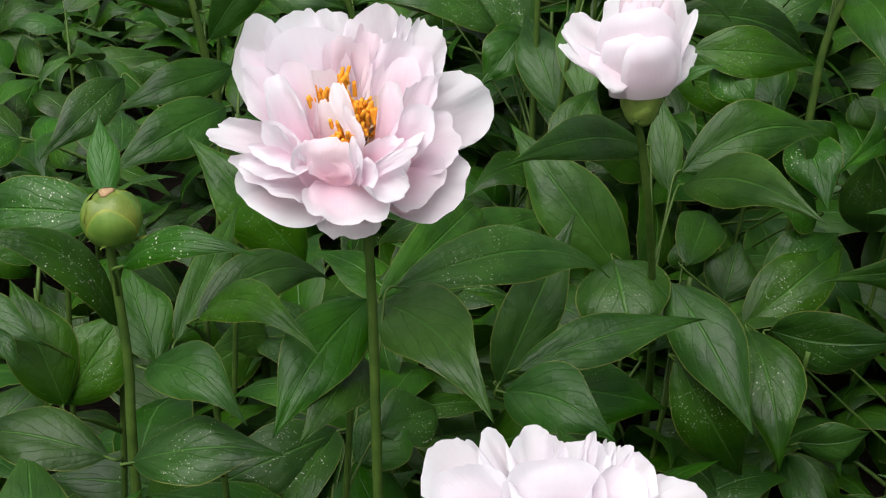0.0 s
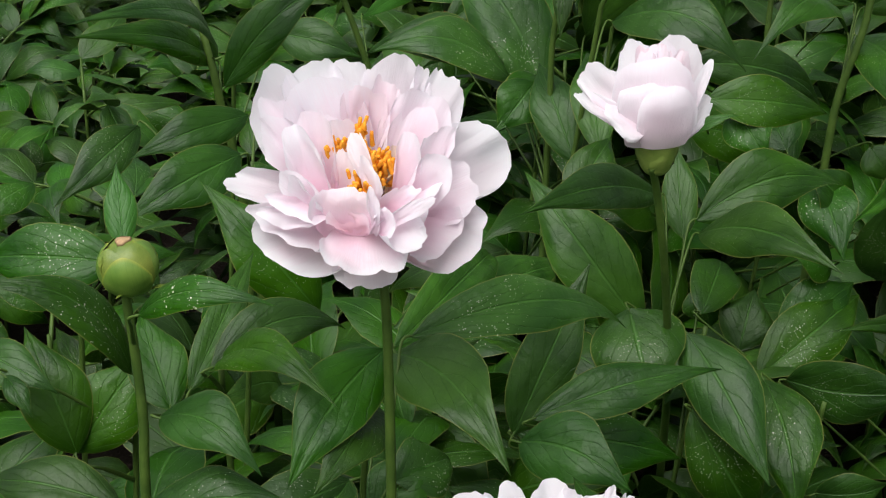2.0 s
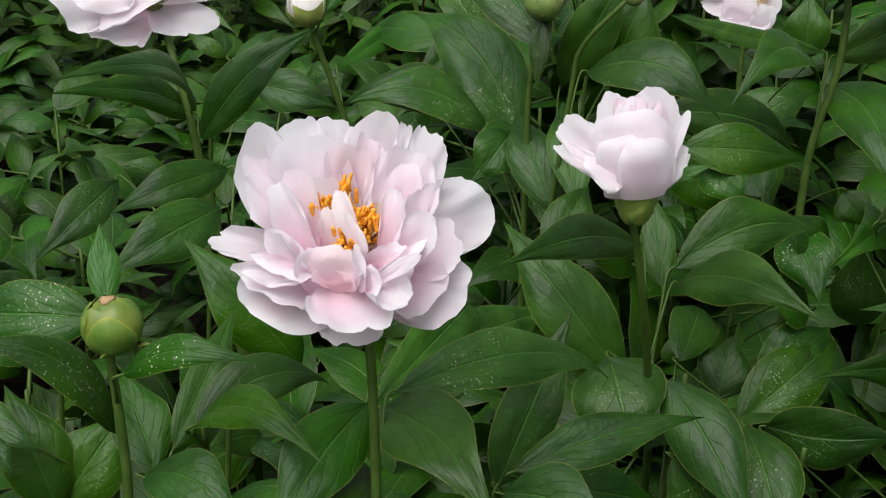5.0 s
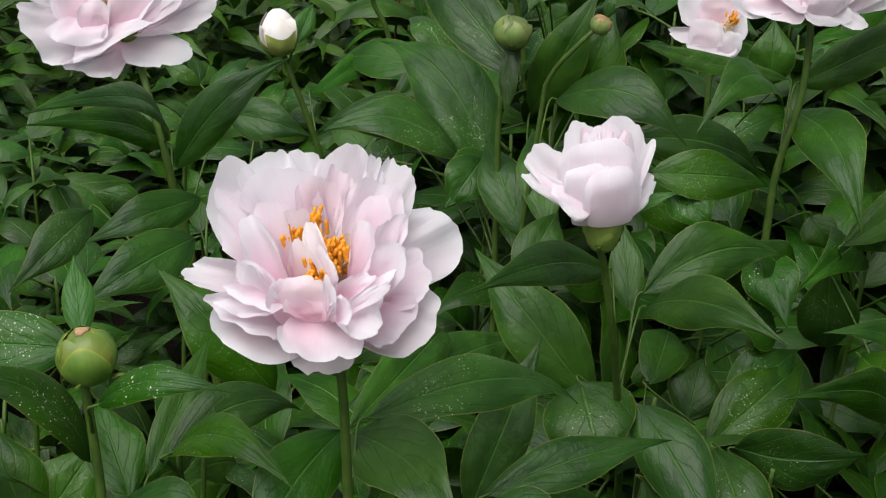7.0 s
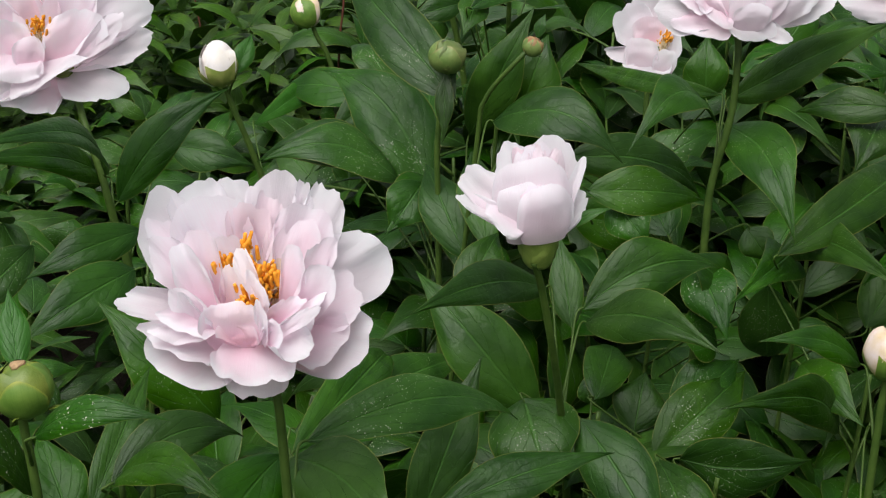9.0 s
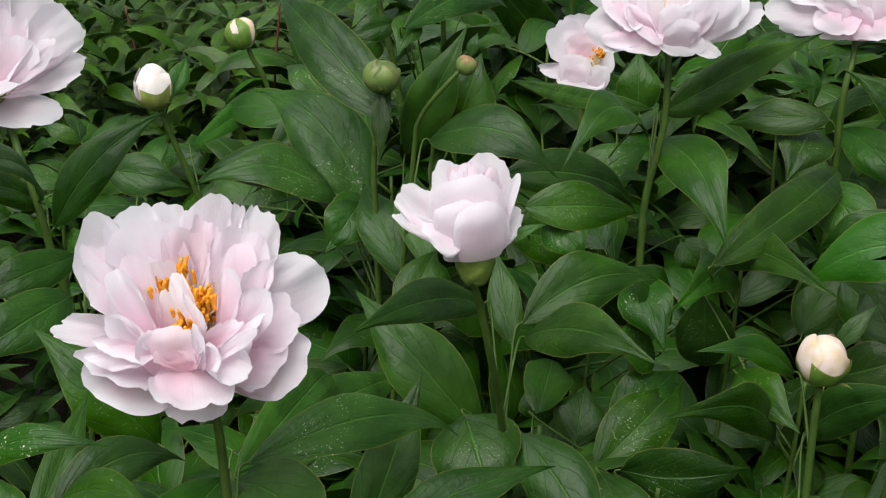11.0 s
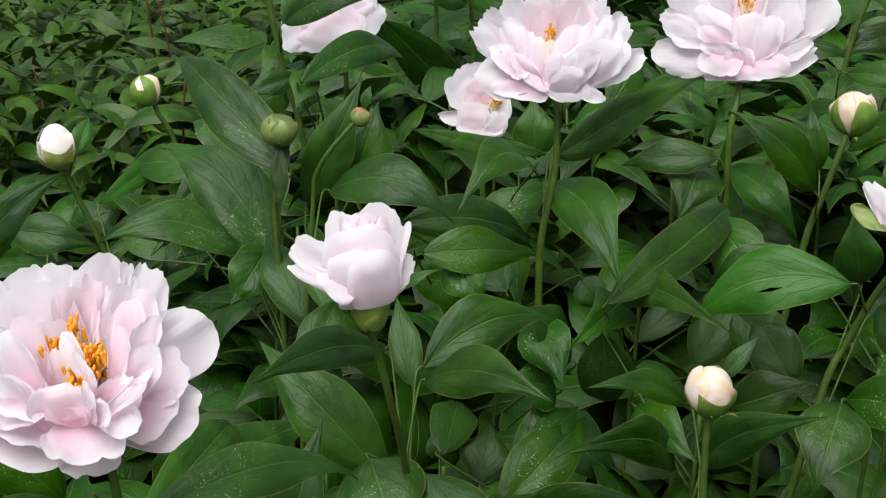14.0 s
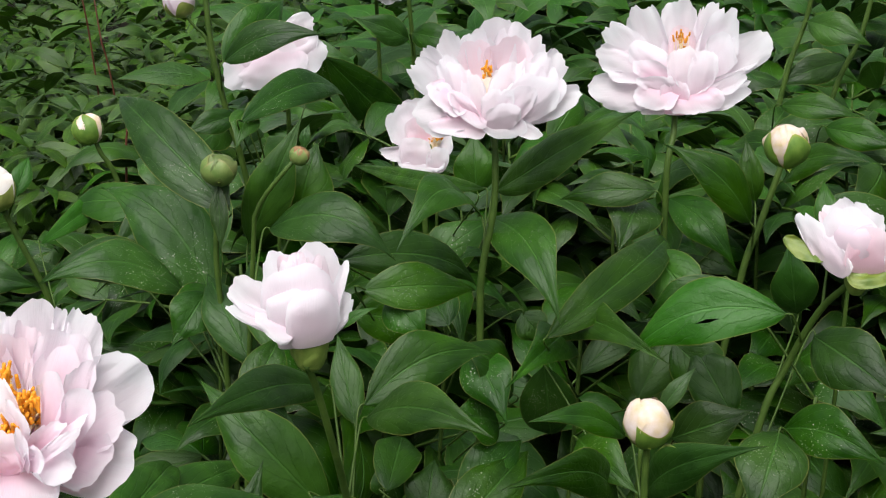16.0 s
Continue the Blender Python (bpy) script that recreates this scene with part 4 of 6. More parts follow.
leaf(main_plant, (-0.068, 0.755, 0.479), (0.073, 0.858, 0.435), 0.039, (0.005, -0.626, 0.780), bend=0.1, sweep=-0.06)
leaf(shoot_d, (-0.002, 0.901, 0.315), (0.052, 0.953, 0.440), 0.045, (-0.065, -0.911, 0.408), bend=0.04, fold=20)
leaf(shoot_d, (0.011, 0.881, 0.343), (0.157, 0.942, 0.357), 0.038, (-0.248, -0.621, 0.744), bend=0.03, sweep=-0.03)
leaf(shoot_d, (0.002, 0.861, 0.336), (0.083, 0.817, 0.325), 0.052, (-0.377, -0.614, 0.693), bend=0.12, fold=18, sweep=-0.1)
leaf(shoot_e, (0.093, 1.052, 0.349), (0.113, 0.990, 0.287), 0.082, (-0.156, -0.652, 0.742), belly=0.36, fold=8)
leaf(shoot_e, (0.141, 1.037, 0.336), (0.204, 0.935, 0.254), 0.057, (-0.283, -0.604, 0.745), fold=10, bend=0.06, sweep=-0.03)
leaf(shoot_f, (0.213, 1.050, 0.286), (0.234, 0.956, 0.204), 0.057, (-0.235, -0.595, 0.768), sweep=-0.06)
leaf(shoot_f, (0.144, 0.992, 0.289), (0.214, 1.004, 0.164), 0.053, (0.180, -0.981, 0.067))
leaf(pink_plant, (0.114, 1.077, 0.443), (-0.004, 0.943, 0.480), 0.039, (0.804, -0.186, 0.565), bend=0.06, sweep=0.05)
leaf(pink_plant, (0.149, 1.097, 0.413), (0.281, 1.149, 0.428), 0.053, (0.087, -0.806, 0.585), bend=0.1, sweep=-0.12)
leaf(pink_plant, (0.147, 1.063, 0.415), (0.239, 0.942, 0.441), 0.045, (-0.795, -0.132, 0.591), bend=0.1, sweep=-0.07)
leaf(pink_plant, (0.138, 1.092, 0.398), (0.132, 1.154, 0.463), 0.030, (-0.148, -0.718, 0.680), bend=0.04)
leaf(shoot_e, (0.109, 1.087, 0.310), (0.000, 1.160, 0.428), 0.061, (-0.043, -0.882, 0.470))
leaf(shoot_i, (-0.154, 0.938, 0.395), (-0.243, 0.955, 0.493), 0.052, (0.319, -0.866, 0.386))
leaf(shoot_i, (-0.232, 1.049, 0.479), (-0.313, 0.975, 0.448), 0.046, (0.559, -0.457, 0.692))
leaf(shoot_j, (-0.295, 0.901, 0.450), (-0.411, 0.929, 0.433), 0.052, (0.004, -0.787, 0.617))
leaf(shoot_i, (-0.339, 1.131, 0.470), (-0.394, 1.050, 0.425), 0.037, (0.532, -0.494, 0.687))
leaf(shoot_a, (-0.382, 0.825, 0.418), (-0.311, 0.798, 0.399), 0.031, (-0.271, -0.504, 0.820))
leaf(shoot_a, (-0.345, 0.793, 0.416), (-0.322, 0.773, 0.395), 0.014, (0.042, -0.501, 0.864))
leaf(shoot_c, (-0.101, 0.980, 0.360), (0.044, 1.145, 0.341), 0.044, (0.382, -0.595, 0.707))
leaf(shoot_c, (-0.090, 0.869, 0.406), (-0.033, 1.105, 0.363), 0.039, (0.612, -0.087, 0.786))
leaf(shoot_c, (-0.087, 0.827, 0.319), (-0.049, 0.883, 0.302), 0.046, (0.364, -0.472, 0.803))
leaf(shoot_c, (-0.104, 0.817, 0.300), (-0.060, 0.853, 0.317), 0.047, (0.012, -0.693, 0.721))
leaf(shoot_d, (-0.001, 0.933, 0.298), (0.137, 0.965, 0.257), 0.053, (0.069, -0.728, 0.682))
leaf(shoot_e, (0.179, 1.218, 0.292), (0.188, 1.209, 0.247), 0.044, (-0.098, -0.952, 0.292))
leaf(shoot_f, (0.210, 1.165, 0.248), (0.228, 1.215, 0.290), 0.049, (-0.074, -0.642, 0.763))
leaf(shoot_f, (0.220, 1.112, 0.251), (0.326, 1.205, 0.293), 0.059, (0.236, -0.608, 0.758))
leaf(shoot_f, (0.240, 1.086, 0.265), (0.352, 1.055, 0.280), 0.059, (0.450, -0.880, 0.120))
leaf(shoot_f, (0.264, 1.027, 0.186), (0.330, 1.036, 0.196), 0.039, (0.400, -0.900, 0.100))
leaf(olive_bud_plant, (0.015, 1.397, 0.415), (-0.106, 1.527, 0.526), 0.081, (-0.085, -0.775, 0.626), sweep=0.12)
leaf(olive_bud_plant, (-0.016, 1.390, 0.437), (-0.162, 1.360, 0.470), 0.056, (0.648, -0.492, 0.581), bend=0.14, sweep=0.11)
leaf(olive_bud_plant, (0.020, 1.388, 0.438), (-0.032, 1.300, 0.409), 0.053, (0.487, -0.436, 0.757))
leaf(olive_bud_plant, (0.042, 1.293, 0.553), (-0.068, 1.493, 0.638), 0.059, (-0.406, -0.561, 0.721), wave=0.08, fold=24, belly=0.36)
leaf(small_bud_plant, (0.059, 1.365, 0.494), (0.125, 1.350, 0.633), 0.047, (-0.223, -0.975, -0.013))
leaf(small_bud_plant, (0.081, 1.321, 0.521), (0.203, 1.253, 0.497), 0.061, (-0.591, -0.402, 0.699), bend=0.16, sweep=-0.13)
leaf(shoot_n, (0.155, 1.347, 0.472), (0.316, 1.414, 0.401), 0.052, (0.069, -0.831, 0.552), sweep=-0.08)
leaf(back_plant, (0.294, 1.268, 0.533), (0.191, 1.154, 0.537), 0.045, (0.700, -0.035, 0.713), bend=0.2, sweep=0.15)
leaf(back_plant, (0.309, 1.290, 0.522), (0.346, 1.143, 0.454), 0.055, (-0.452, -0.428, 0.783), bend=0.12, sweep=-0.1)
leaf(shoot_o, (0.341, 1.179, 0.427), (0.537, 1.412, 0.440), 0.050, (0.359, -0.541, 0.760), sweep=0.03)
leaf(shoot_o, (0.385, 1.321, 0.371), (0.443, 1.102, 0.418), 0.046, (-0.866, 0.029, 0.499), sweep=-0.08)
leaf(shoot_o, (0.394, 1.358, 0.346), (0.287, 1.133, 0.397), 0.053, (0.686, -0.088, 0.722))
leaf(far_right_plant, (0.553, 1.092, 0.463), (0.419, 1.162, 0.402), 0.061, (-0.228, -0.764, 0.604), bend=0.1, mat=LEAF_YOUNG, sweep=0.13, hole=((5, 2), (6, 2)))
leaf(shoot_h, (0.522, 1.176, 0.471), (0.453, 1.213, 0.423), 0.038, (-0.334, -0.795, 0.507), bend=0.14)
leaf(far_right_plant, (0.631, 1.242, 0.401), (0.614, 1.232, 0.487), 0.048, (-0.334, -0.927, -0.168))
leaf(far_right_plant, (0.658, 1.255, 0.367), (0.709, 1.145, 0.330), 0.067, (-0.648, -0.324, 0.689))
leaf(low_plant, (0.367, 1.000, 0.401), (0.270, 0.963, 0.442), 0.027, (0.723, -0.503, 0.473), sweep=0.05)
leaf(low_plant, (0.384, 0.960, 0.439), (0.419, 0.966, 0.475), 0.014, (-0.435, -0.776, 0.457), mat=LEAF_YOUNG)
leaf(shoot_g, (0.474, 1.187, 0.298), (0.547, 1.150, 0.338), 0.052, (-0.561, -0.765, 0.317))
leaf(low_plant, (0.413, 1.083, 0.293), (0.480, 0.953, 0.400), 0.041, (-0.933, -0.353, 0.069), sweep=-0.06)
leaf(shoot_h, (0.538, 1.062, 0.356), (0.487, 0.998, 0.301), 0.066, (-0.091, -0.510, 0.855))
leaf(shoot_h, (0.565, 1.116, 0.331), (0.631, 1.028, 0.326), 0.052, (-0.688, -0.538, 0.487), sweep=-0.1)
leaf(shoot_g, (0.397, 1.122, 0.269), (0.258, 1.025, 0.348), 0.044, (0.696, -0.663, 0.275), sweep=0.12)
leaf(shoot_g, (0.370, 1.171, 0.317), (0.404, 1.073, 0.300), 0.047, (-0.600, -0.340, 0.724))
leaf(back_plant, (0.312, 1.336, 0.541), (0.199, 1.655, 0.499), 0.023, (-0.581, -0.531, 0.617), bend=0.02, sweep=-0.02)
leaf(back_plant, (0.331, 1.365, 0.529), (0.450, 1.231, 0.638), 0.050, (-0.950, -0.227, 0.215), bend=0.06, sweep=0.03)
leaf(shoot_r, (0.339, 1.524, 0.482), (0.341, 1.548, 0.554), 0.051, (-0.177, -0.934, 0.310))
leaf(right_plant, (0.531, 1.418, 0.499), (0.429, 1.470, 0.482), 0.042, (-0.062, -0.810, 0.583))
leaf(right_plant, (0.526, 1.464, 0.478), (0.475, 1.385, 0.438), 0.063, (0.146, -0.432, 0.890))
leaf(right_plant, (0.573, 1.497, 0.464), (0.627, 1.408, 0.397), 0.049, (-0.516, -0.626, 0.585), bend=0.14, sweep=-0.08)
leaf(cream_plant, (0.611, 1.329, 0.479), (0.513, 1.343, 0.574), 0.046, (0.179, -0.971, 0.158), sweep=0.06)
leaf(cream_plant, (0.642, 1.393, 0.483), (0.638, 1.418, 0.555), 0.027, (-0.370, -0.886, 0.281))
leaf(cream_plant, (0.683, 1.411, 0.499), (0.742, 1.316, 0.540), 0.037, (-0.932, -0.032, 0.361), bend=0.12, sweep=-0.1)
leaf(tall_plant, (0.051, 1.743, 0.627), (0.179, 1.693, 0.661), 0.049, (-0.664, -0.657, 0.356), bend=0.1, sweep=-0.08)
leaf(tall_plant, (0.049, 1.743, 0.626), (0.138, 1.836, 0.689), 0.060, (0.381, -0.764, 0.522))
leaf(shoot_s, (0.062, 1.421, 0.615), (0.196, 1.597, 0.585), 0.042, (0.266, -0.737, 0.621), bend=0.12, sweep=-0.08)
leaf(shoot_s, (0.058, 1.541, 0.598), (-0.004, 1.524, 0.583), 0.030, (0.397, -0.759, 0.517), bend=0.08)
leaf(shoot_l, (0.050, 1.266, 0.395), (0.012, 1.362, 0.465), 0.048, (-0.171, -0.663, 0.729))
leaf(shoot_l, (0.072, 1.234, 0.417), (0.060, 1.350, 0.482), 0.040, (-0.132, -0.534, 0.835))
leaf(shoot_l, (0.042, 1.176, 0.389), (0.082, 1.241, 0.432), 0.042, (0.155, -0.652, 0.742))
leaf(shoot_s, (0.072, 1.461, 0.621), (0.054, 1.410, 0.587), 0.031, (0.239, -0.525, 0.817), bend=0.1)
leaf(nodding_plant, (0.204, 2.043, 0.573), (0.358, 2.325, 0.369), 0.076, (0.495, -0.739, -0.457))
leaf(small_bud_plant, (0.110, 1.358, 0.517), (0.141, 1.378, 0.597), 0.057, (-0.095, -0.960, 0.264))
leaf(shoot_n, (0.352, 1.342, 0.393), (0.374, 1.328, 0.360), 0.038, (-0.190, -0.901, 0.389))
leaf(shoot_n, (0.161, 1.318, 0.420), (0.255, 1.373, 0.381), 0.059, (0.486, -0.834, 0.261))
leaf(shoot_n, (0.267, 1.335, 0.388), (0.255, 1.408, 0.410), 0.051, (-0.312, -0.439, 0.843))
leaf(shoot_g, (0.172, 1.166, 0.286), (0.203, 1.287, 0.281), 0.047, (0.265, -0.066, 0.962))
leaf(shoot_g, (0.357, 1.260, 0.362), (0.379, 1.328, 0.249), 0.059, (-0.140, -0.837, -0.529))
leaf(shoot_g, (0.243, 1.151, 0.272), (0.318, 1.202, 0.308), 0.057, (0.166, -0.723, 0.671))
leaf(shoot_o, (0.492, 1.237, 0.384), (0.542, 1.192, 0.333), 0.055, (-0.371, -0.785, 0.497))
leaf(shoot_o, (0.455, 1.243, 0.320), (0.516, 1.297, 0.384), 0.054, (-0.130, -0.728, 0.673))
leaf(shoot_h, (0.533, 1.169, 0.325), (0.511, 1.234, 0.383), 0.054, (-0.355, -0.717, 0.600))
leaf(right_plant, (0.498, 1.324, 0.456), (0.536, 1.256, 0.398), 0.058, (-0.457, -0.649, 0.608))
leaf(shoot_q, (0.668, 1.266, 0.516), (0.771, 1.285, 0.458), 0.053, (-0.053, -0.950, 0.307))
leaf(far_right_plant, (0.605, 1.118, 0.523), (0.613, 1.155, 0.574), 0.022, (-0.394, -0.713, 0.580))
leaf(far_stem_a, (0.881, 1.801, 0.619), (0.946, 1.729, 0.590), 0.047, (-0.725, -0.444, 0.527))
leaf(far_stem_a, (0.923, 1.947, 0.535), (1.024, 1.920, 0.498), 0.057, (-0.409, -0.813, 0.415))
leaf(far_stem_b, (0.955, 1.822, 0.554), (0.837, 1.827, 0.519), 0.044, (0.110, -0.832, 0.544))
leaf(far_stem_c, (0.348, 2.130, 0.577), (0.256, 2.105, 0.622), 0.046, (0.444, -0.889, 0.108))
leaf(far_stem_c, (0.354, 2.132, 0.586), (0.428, 2.062, 0.569), 0.043, (-0.710, -0.468, 0.526))
leaf(far_stem_a, (0.791, 1.677, 0.528), (0.878, 1.608, 0.517), 0.035, (-0.727, -0.384, 0.569))
leaf(far_stem_b, (0.827, 1.612, 0.508), (0.903, 1.542, 0.489), 0.043, (-0.704, -0.476, 0.526))
leaf(left_plant, (-0.292, 1.235, 0.499), (-0.379, 1.089, 0.561), 0.037, (0.929, -0.012, 0.369))
leaf(left_plant, (-0.285, 1.199, 0.513), (-0.342, 0.972, 0.606), 0.034, (0.845, 0.388, 0.368), bend=0.14)
leaf(shoot_k, (-0.313, 1.357, 0.430), (-0.193, 1.402, 0.540), 0.046, (-0.078, -0.944, 0.321), sweep=-0.06)
leaf(shoot_k, (-0.284, 1.519, 0.442), (-0.186, 1.509, 0.418), 0.049, (-0.233, -0.780, 0.580))
leaf(olive_bud_plant, (-0.027, 1.414, 0.442), (-0.172, 1.418, 0.452), 0.056, (0.414, -0.674, 0.611), bend=0.16, sweep=0.1)
leaf(shoot_l, (0.009, 1.339, 0.452), (-0.028, 1.307, 0.408), 0.051, (0.166, -0.795, 0.583))
leaf(shoot_l, (0.021, 1.326, 0.400), (0.088, 1.368, 0.397), 0.054, (0.426, -0.779, 0.459))
leaf(shoot_r, (0.165, 1.228, 0.478), (0.286, 1.261, 0.454), 0.046, (0.036, -0.852, 0.523))
leaf(shoot_r, (0.194, 1.244, 0.464), (0.226, 1.206, 0.424), 0.044, (-0.309, -0.738, 0.600))
leaf(shoot_i, (-0.240, 1.123, 0.486), (-0.330, 1.061, 0.466), 0.036, (0.570, -0.532, 0.626))
leaf(shoot_l, (-0.095, 1.540, 0.449), (-0.010, 1.612, 0.495), 0.041, (0.208, -0.804, 0.557))
leaf(white_bud_plant, (-0.223, 1.833, 0.374), (-0.148, 2.195, 0.336), 0.035, (0.736, -0.258, 0.626), mat=LEAF_YOUNG)
leaf(white_bud_plant, (-0.210, 1.585, 0.509), (-0.193, 1.623, 0.548), 0.023, (0.287, -0.754, 0.590), mat=LEAF_YOUNG)
leaf(shoot_n, (0.311, 1.208, 0.356), (0.249, 1.194, 0.425), 0.056, (0.45, -0.7, 0.55), bend=0.1, sweep=0.06)
leaf(shoot_n, (0.271, 1.224, 0.403), (0.291, 1.145, 0.355), 0.05, (-0.3, -0.75, 0.58), bend=0.1, sweep=-0.05)
leaf(shoot_n, (0.294, 1.200, 0.330), (0.234, 1.168, 0.356), 0.052, (0.3, -0.7, 0.65), bend=0.12)

# flowers and buds
main = gazing_flower(main_plant, (-0.086, 0.691, 0.614), (-0.008, 0.020, 0.896), (1, -27, -38), 12, "open pale pink double flower with orange stamens")
sheet(main, (1, -27, -38), (-62, 13, -28), (-64, 54, -30), (-39, 55, -28), mat=PETAL_WHITE, bulge=-6, ruffle=0.028)
sheet(main, (1, -27, -38), (-49, 46, -26), (-36, 67, -28), (-13, 55, -26), mat=PETAL_WHITE, bulge=-8, ruffle=0.03)
sheet(main, (1, -27, -38), (-28, 47, -32), (-13, 68, -34), (1, 52, -32), mat=PETAL_WHITE, bulge=-8, ruffle=0.03)
sheet(main, (1, -27, -38), (-5, 50, -30), (16, 70, -32), (31, 53, -30), mat=PETAL_WHITE, bulge=-8, ruffle=0.03)
sheet(main, (1, -27, -38), (28, 48, -30), (33, 66, -30), (38, 48, -28), mat=PETAL_WHITE, bulge=-6, ruffle=0.028)
sheet(main, (1, -27, -38), (32, 45, -26), (50, 61, -26), (53, 28, -22), mat=PETAL_WHITE, bulge=-6, ruffle=0.028)
sheet(main, (1, -27, -38), (51, 31, -24), (83, 12, -22), (59, -14, -24), mat=PETAL_WHITE, bulge=-8, ruffle=0.02)
sheet(main, (1, -27, -38), (-52, 4, -18), (-80, -1, -18), (-63, -15, -14), mat=PETAL, bulge=6)
sheet(main, (1, -27, -38), (-47, 28, -18), (-31, 57, -22), (-2, 45, -22), mat=PETAL, bulge=-10, ruffle=0.03, base=0.5)
sheet(main, (1, -27, -38), (-16, 37, -22), (-2, 53, -24), (12, 37, -22), mat=PETAL_HEART, bulge=-10, ruffle=0.035, base=0.5)
sheet(main, (1, -27, -38), (1, 39, -26), (11, 57, -28), (20, 40, -24), mat=PETAL_HEART, bulge=-8)
sheet(main, (1, -27, -38), (13, 28, -14), (32, 50, -18), (50, 26, -14), mat=PETAL, bulge=-10, ruffle=0.03, base=0.5)
sheet(main, (1, -27, -38), (-61, 11, -10), (-52, 34, -12), (-32, 8, -12), mat=PETAL, bulge=-4)
sheet(main, (-20, -25, -22), (-43, 10, -2), (-29, 37, 0), (-18, 5, 3), mat=PETAL, bulge=4, ruffle=0.035, base=0.6)
sheet(main, (-21, -24, -16), (-45, 5, 6), (-39, 29, 3), (-21, -6, 10), mat=PETAL, bulge=8, ruffle=0.035, base=0.6)
sheet(main, (-16, -25, -18), (-20, 3, 3), (-11, 12, 3), (-6, -10, 6), mat=PETAL, bulge=4)
sheet(main, (9, -22, -24), (13, 0, -8), (16, 17, -6), (22, -6, -4), mat=PETAL_CREAM, bulge=-4)
sheet(main, (15, -26, -15), (15, 6, 5), (22, 24, 6), (30, 4, 10), mat=PETAL, bulge=6, base=0.7, ruffle=0.03)
sheet(main, (15, -28, -20), (26, 4, 6), (40, 27, 0), (49, 15, 0), mat=PETAL, bulge=2, base=0.6, ruffle=0.03)
sheet(main, (17, -28, -14), (25, -3, 13), (38, 12, 13), (45, -9, 13), mat=PETAL, bulge=8, base=0.7, ruffle=0.03)
sheet(main, (1, -27, -38), (41, 4, -6), (60, -1, -8), (54, -28, -2), mat=PETAL, bulge=4)
sheet(main, (1, -27, -38), (58, -14, -16), (62, -47, -12), (23, -49, -6), mat=PETAL, bulge=6, ruffle=0.03)
sheet(main, (1, -27, -38), (53, -21, -4), (43, -45, 6), (21, -41, 16), mat=PETAL, bulge=8)
sheet(main, (6, -29, -6), (36, -14, 10), (44, 0, 6), (29, -29, 26), mat=PETAL, bulge=6)
sheet(main, (4, -27, -2), (29, -23, 27), (25, -42, 35), (10, -34, 35), mat=PETAL_WHITE, bulge=8)
sheet(main, (1, -33, 3), (5, -27, 22), (33, -11, 29), (26, -23, 35), mat=PETAL_WHITE, bulge=4, ruffle=0.06)
sheet(main, (6, -25, -8), (6, -13, 10), (26, -6, 16), (21, -16, 21), mat=PETAL, bulge=5, ruffle=0.08)
sheet(main, (3, -31, 10), (3, -23, 24), (12, -19, 27), (12, -34, 35), mat=PETAL, bulge=3)
sheet(main, (3, -33, 13), (-1, -15, 24), (3, -7, 22), (6, -25, 29), mat=PETAL_WHITE, bulge=4)
sheet(main, (1, -27, -38), (-21, -48, -8), (-2, -67, -6), (16, -50, -8), mat=PETAL_WHITE, bulge=8)
sheet(main, (1, -27, -38), (-63, -21, -12), (-50, -51, -8), (-13, -48, -2), mat=PETAL, bulge=8, ruffle=0.03)
sheet(main, (1, -27, -38), (-69, -14, -6), (-53, -34, 0), (-27, -39, 13), mat=PETAL, bulge=8)
sheet(main, (0, -25, -20), (-28, -37, 16), (-1, -57, 29), (22, -37, 22), mat=PETAL, bulge=10)
sheet(main, (-19, -12, -14), (-56, -11, 0), (-46, -22, 8), (-26, -26, 16), mat=PETAL, bulge=6)
sheet(main, (-19, -23, -10), (-48, -8, 5), (-39, 1, 6), (-27, -16, 13), mat=PETAL_WHITE, bulge=5, ruffle=0.08)
sheet(main, (-23, -24, -6), (-45, -7, 10), (-36, -3, 13), (-29, -19, 16), mat=PETAL_WHITE, bulge=4, ruffle=0.08)
sheet(main, (-14, -37, -10), (-33, -21, 21), (-10, -5, 13), (4, -25, 26), mat=PETAL, bulge=16, base=0.6, ruffle=0.05)
sheet(main, (-7, -33, 0), (-23, -26, 16), (-12, -18, 10), (1, -30, 24), mat=PETAL_HEART, bulge=4)
sheet(main, (5, -14, 6), (-12, 13, 6), (-9, 23, 0), (-3, 19, 0), mat=PETAL_WHITE, bulge=8, ruffle=0.03, bow=0.5)
sheet(main, (0, -16, 3), (-5, 9, 10), (2, 4, 13), (8, -10, 13), mat=PETAL_WHITE, bulge=4, bow=0.3)
sheet(main, (1, -27, -38), (5, 15, -18), (9, 33, -18), (13, 15, -16), mat=PETAL_HEART, bulge=-3)
sheet(main, (1, -27, -38), (-27, 9, -6), (-15, 34, -14), (-3, 9, -14), mat=PETAL, bulge=-6)
sheet(main, (1, -27, -38), (12, 9, -12), (25, 38, -10), (43, 12, -6), mat=PETAL, bulge=-4)
sheet(main, (1, -27, -38), (-60, 19, -20), (-55, 46, -24), (-34, 31, -20), mat=PETAL, bulge=-6)
sheet(main, (-16, -18, -14), (-51, -17, 0), (-59, -24, -2), (-33, -30, 10), mat=PETAL_WHITE, bulge=5)
tuft(main, (0, -16, -26), (6, 4, -5), 84, 7.5)
tuft(main, (-3, -17, -16), (-3, -8, 3), 44, 7.0)
tuft(main, (-12, -6, -26), (-17, 15, -8), 30, 5.0)
tuft(main, (-3, 3, -28), (-3, 22, -16), 10, 4.0)
